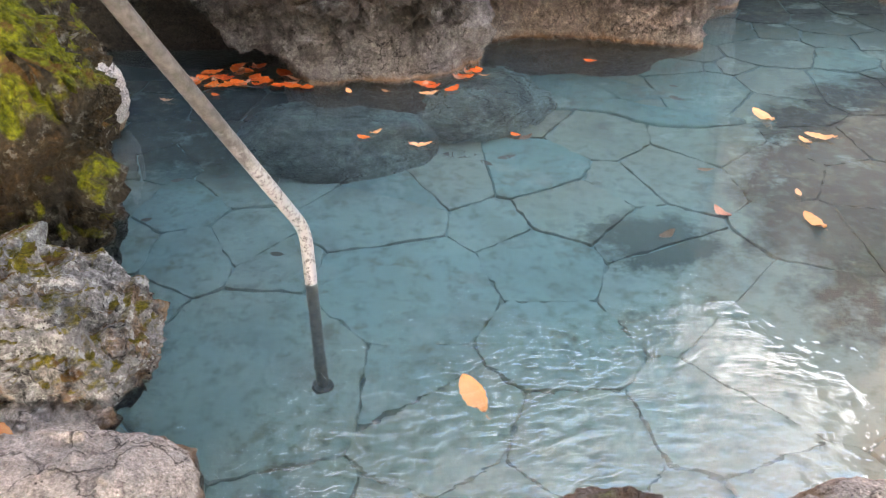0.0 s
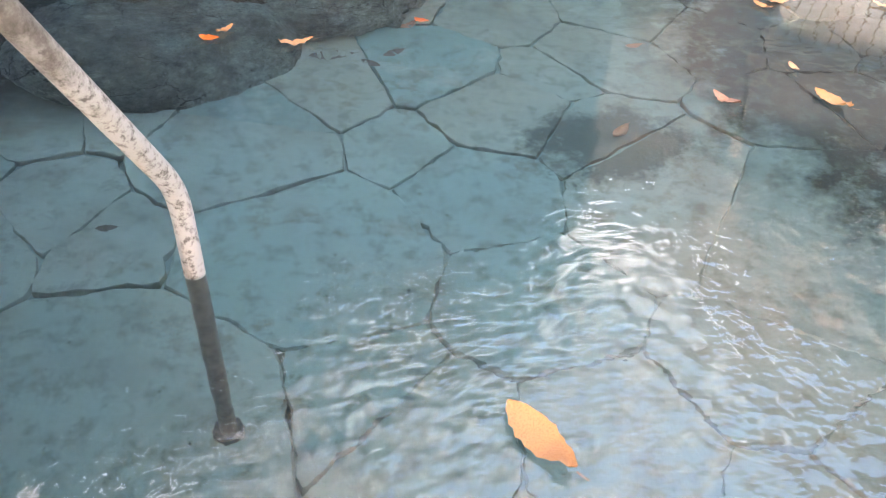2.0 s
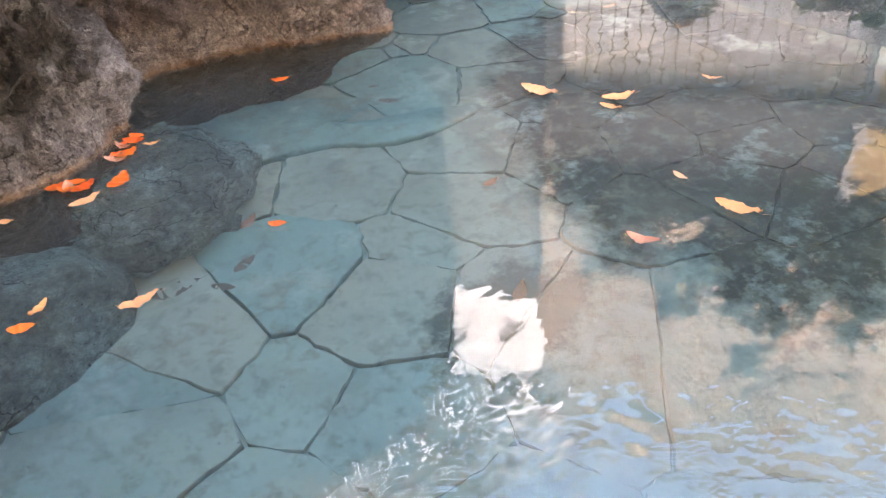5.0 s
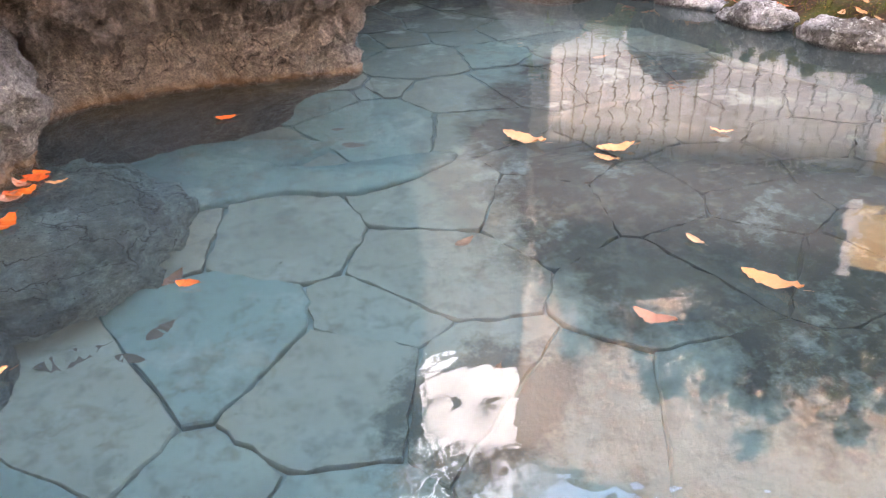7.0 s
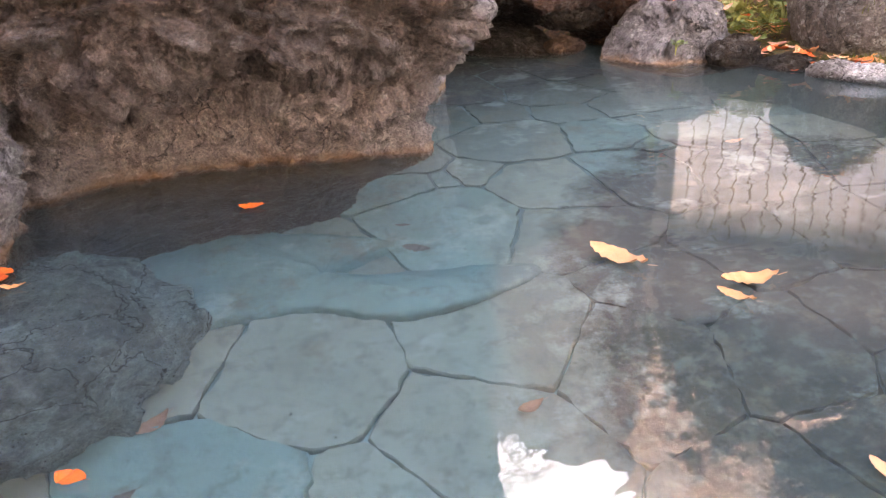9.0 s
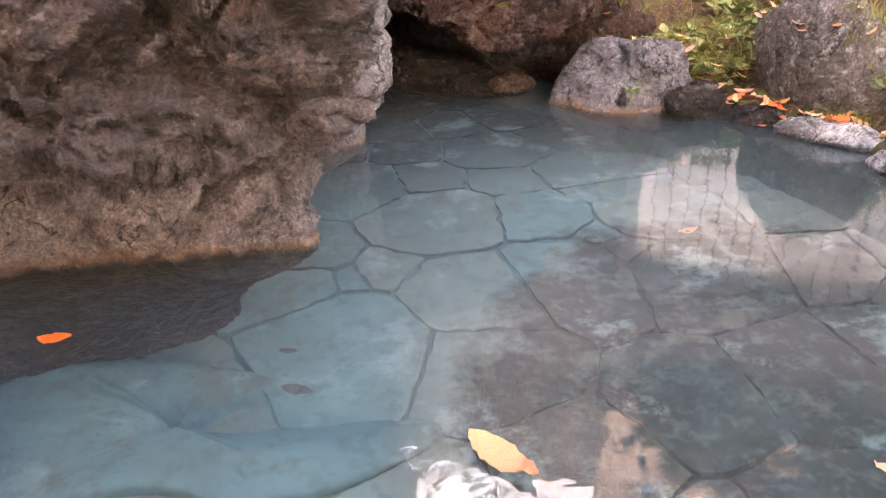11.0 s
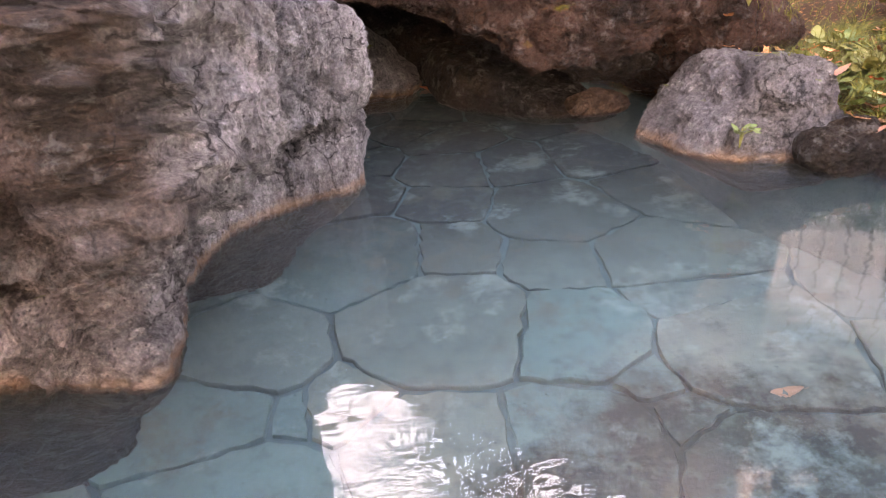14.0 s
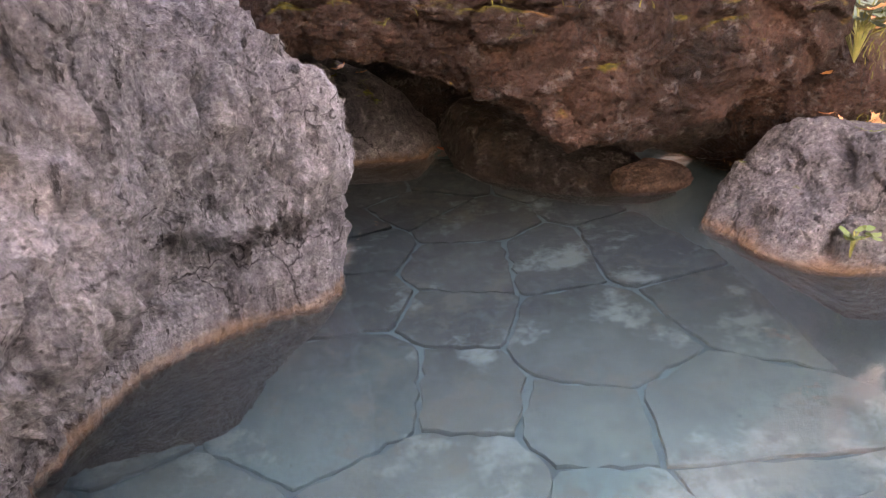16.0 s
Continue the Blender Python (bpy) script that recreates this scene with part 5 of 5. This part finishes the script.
tree("evergreen_tree", on_ground(6.6, 6.9), 4, (5.9, 6.1, 3.2), (1.5, 1.0, 0.8), 6000, 0.06, LEAFY, "dark evergreen shrub rising behind the shed roof", 113)
# unseen tree added to block the western sky
tree("evergreen_tree", on_ground(-3.6, 4.2), 6, (-3.3, 4.0, 4.4), (1.8, 1.8, 1.6), 6000, 0.12, LEAFY, "unseen evergreen added on the bank to hold back sky light", 104)
# two more added to block bright gaps of mirrored sky
tree("evergreen_tree", on_ground(-1.6, 6.9), 6, (-1.5, 6.7, 3.6), (1.9, 1.3, 1.5), 6000, 0.12, LEAFY, "evergreen added behind the rocks to fill a mirrored sky gap", 106)
tree("evergreen_tree", on_ground(-0.5, 7.8), 6, (-0.4, 7.6, 4.3), (1.7, 1.2, 1.7), 6000, 0.12, LEAFY, "evergreen added behind the rocks to fill a mirrored sky gap", 107)
# another unseen tree, added on the west to lower the sky light
tree("evergreen_tree", on_ground(-4.2, 0.6), 6, (-3.9, 0.8, 4.2), (1.8, 1.8, 1.6), 6000, 0.12, LEAFY, "unseen evergreen added on the bank to hold back sky light", 105)


def woods():
    """Far woods on the slope round the pool, in one mesh."""
    r = np.random.default_rng(111)
    v, f = [], []
    for _ in range(420):
        a, d = r.uniform(-2.1, 0.75), r.uniform(10.5, 26)
        x, y = 0.8 + d * np.sin(a), 2.5 + d * np.cos(a)
        if (x - 0.5) * 0.8 + (y - 2) * 0.6 > 5.5 and (x - 0.5) * 0.6 - (y - 2) * 0.8 > -10.5:
            continue
        z, tall = height_at(x, y), r.uniform(2.2, 4.2)
        for _ in range(170):
            s = r.random() ** 0.7
            rad = 1.1 * (1 - s) * r.random() ** 0.4 + 0.05
            q = r.random() * 6.283
            c = np.array((x + rad * np.cos(q), y + rad * np.sin(q), z + 0.2 + tall * s))
            u = r.normal(size=3) * 0.26
            w2 = r.normal(size=3) * 0.2
            b = len(v)
            v += [tuple(c - u), tuple(c - w2), tuple(c + u), tuple(c + w2)]
            f.append((b, b + 1, b + 2, b + 3))
    return tagged(mesh_object("far_woods", v, f, LEAFY, False), "dark woods on the slope above the spring", "trees", kind="stuff")


woods()

# ---- pool floor, slab by slab ----
# x, y and pull of the slabs that lie clear in view; the rest fills in between
SEEDS_NEAR = [
    (0.74, 3.38, -0.006), (1.02, 3.07, 0.006), (0.73, 2.95, 0.003), (0.56, 2.80, 0.038), (0.42, 3.06, 0.035), (0.26, 2.68, 0.005), (0.40, 2.48, 0.011), (0.06, 3.01, 0.029), (-0.19, 2.69, 0.035),
    (-0.12, 2.89, 0.018), (0.93, 2.32, 0.035), (1.24, 2.04, 0.079), (1.23, 3.33, 0.003), (1.41, 3.13, -0.014), (0.79, 2.62, 0.003), (-0.08, 2.31, 0.051), (-0.49, 1.86, 0.061)]
SEEDS_FAR = [
    (1.74, 4.91, 0.024), (2.01, 4.87, -0.001), (1.92, 4.52, 0.056), (2.26, 4.38, 0.037), (1.43, 4.50, 0.000), (1.34, 4.30, -0.004), (1.50, 4.27, -0.014), (1.65, 4.27, 0.0), (1.82, 4.06, 0.047),
    (1.41, 3.99, 0.033), (1.69, 3.79, 0.011), (2.35, 4.20, 0.011), (2.37, 4.03, 0.009), (2.44, 3.87, 0.025), (2.60, 4.68, 0.016), (2.57, 4.47, 0.004), (2.58, 4.22, 0.032), (2.33, 4.73, 0.006),
    (2.12, 4.02, 0.047), (2.44, 5.01, 0.010), (2.86, 5.50, 0.022), (2.92, 5.12, 0.019)]


def pool_floor():
    fb = bmesh.new()
    vs = [fb.verts.new((x, y, -0.641)) for x, y in POOL]
    fb.faces.new(vs)
    me = bpy.data.meshes.new("pool_floor")
    fb.to_mesh(me)
    fb.free()
    me.materials.append(BED)
    floor_ob = tagged(new("pool_floor", me), "pool floor of irregular pale stone slabs with dark joints", "floor", kind="structure")
    seeds = [tuple(s) for s in SEEDS_NEAR + SEEDS_FAR]
    r = random.Random(12)
    for i in range(-6, 12):
        for j in range(3, 21):
            x, y = (i + 0.5 * (j % 2)) * 0.33 + r.uniform(-0.12, 0.12), j * 0.33 + r.uniform(-0.12, 0.12)
            clear = min((x - a) ** 2 + (y - b) ** 2 - c for a, b, c in SEEDS_NEAR + SEEDS_FAR)
            if clear > 0.10 and pool_distance(np.array([x]), np.array([y]))[0] < 0.2:
                seeds.append((x, y, -0.04))
    for n, (x, y, rad) in enumerate(seeds):
        poly = [Vector((x - 0.6, y - 0.6)), Vector((x + 0.6, y - 0.6)), Vector((x + 0.6, y + 0.6)), Vector((x - 0.6, y + 0.6))]
        for m, (a, b, c) in enumerate(seeds):
            d = Vector((a - x, b - y))
            if m == n or d.length > 1.5 or d.length < 1e-4:
                continue
            cut = (d.length_squared + rad - c) / 2
            out = []
            for p, q in zip(poly, poly[1:] + poly[:1]):
                sp, sq = (p - Vector((x, y))).dot(d) - cut, (q - Vector((x, y))).dot(d) - cut
                if sp <= 0:
                    out.append(p)
                if sp * sq < 0:
                    out.append(p + (q - p) * (sp / (sp - sq)))
            poly = out
            if len(poly) < 3:
                break
        if len(poly) < 3:
            continue
        cen = sum(poly, Vector((0, 0))) / len(poly)
        edge = []
        for p, q in zip(poly, poly[1:] + poly[:1]):
            steps = max(1, min(9, int((q - p).length / 0.035)))
            for s in range(steps):
                w2 = p.lerp(q, s / steps)
                away = w2 - cen
                gap = min(0.45, ((-0.002 if y < 3.5 else 0.003) + 0.007 * r.random() + (0.005 if s == 0 else 0)) / max(away.length, 0.03))
                wob = Vector((r.uniform(-0.007, 0.007), r.uniform(-0.007, 0.007))) if s else Vector((0, 0))
                edge.append(w2 - away * gap + wob)
        bm = bmesh.new()
        top = -0.626 + r.uniform(-0.004, 0.010)
        tilt = (r.uniform(-0.012, 0.012), r.uniform(-0.012, 0.012))
        lift = lambda w2: tilt[0] * (w2.x - cen.x) + tilt[1] * (w2.y - cen.y)
        lower = [bm.verts.new((w2.x, w2.y, -0.69)) for w2 in edge]
        rim = [bm.verts.new((w2.x, w2.y, top - 0.006 + lift(w2))) for w2 in edge]
        face = [bm.verts.new((w2.x + (cen.x - w2.x) * 0.014, w2.y + (cen.y - w2.y) * 0.014, top + lift(w2))) for w2 in edge]
        k = len(edge)
        for i in range(k):
            j = (i + 1) % k
            bm.faces.new((lower[i], lower[j], rim[j], rim[i]))
            bm.faces.new((rim[i], rim[j], face[j], face[i]))
        bm.faces.new(face)
        bmesh.ops.recalc_face_normals(bm, faces=bm.faces)
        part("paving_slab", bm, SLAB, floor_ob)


pool_floor()
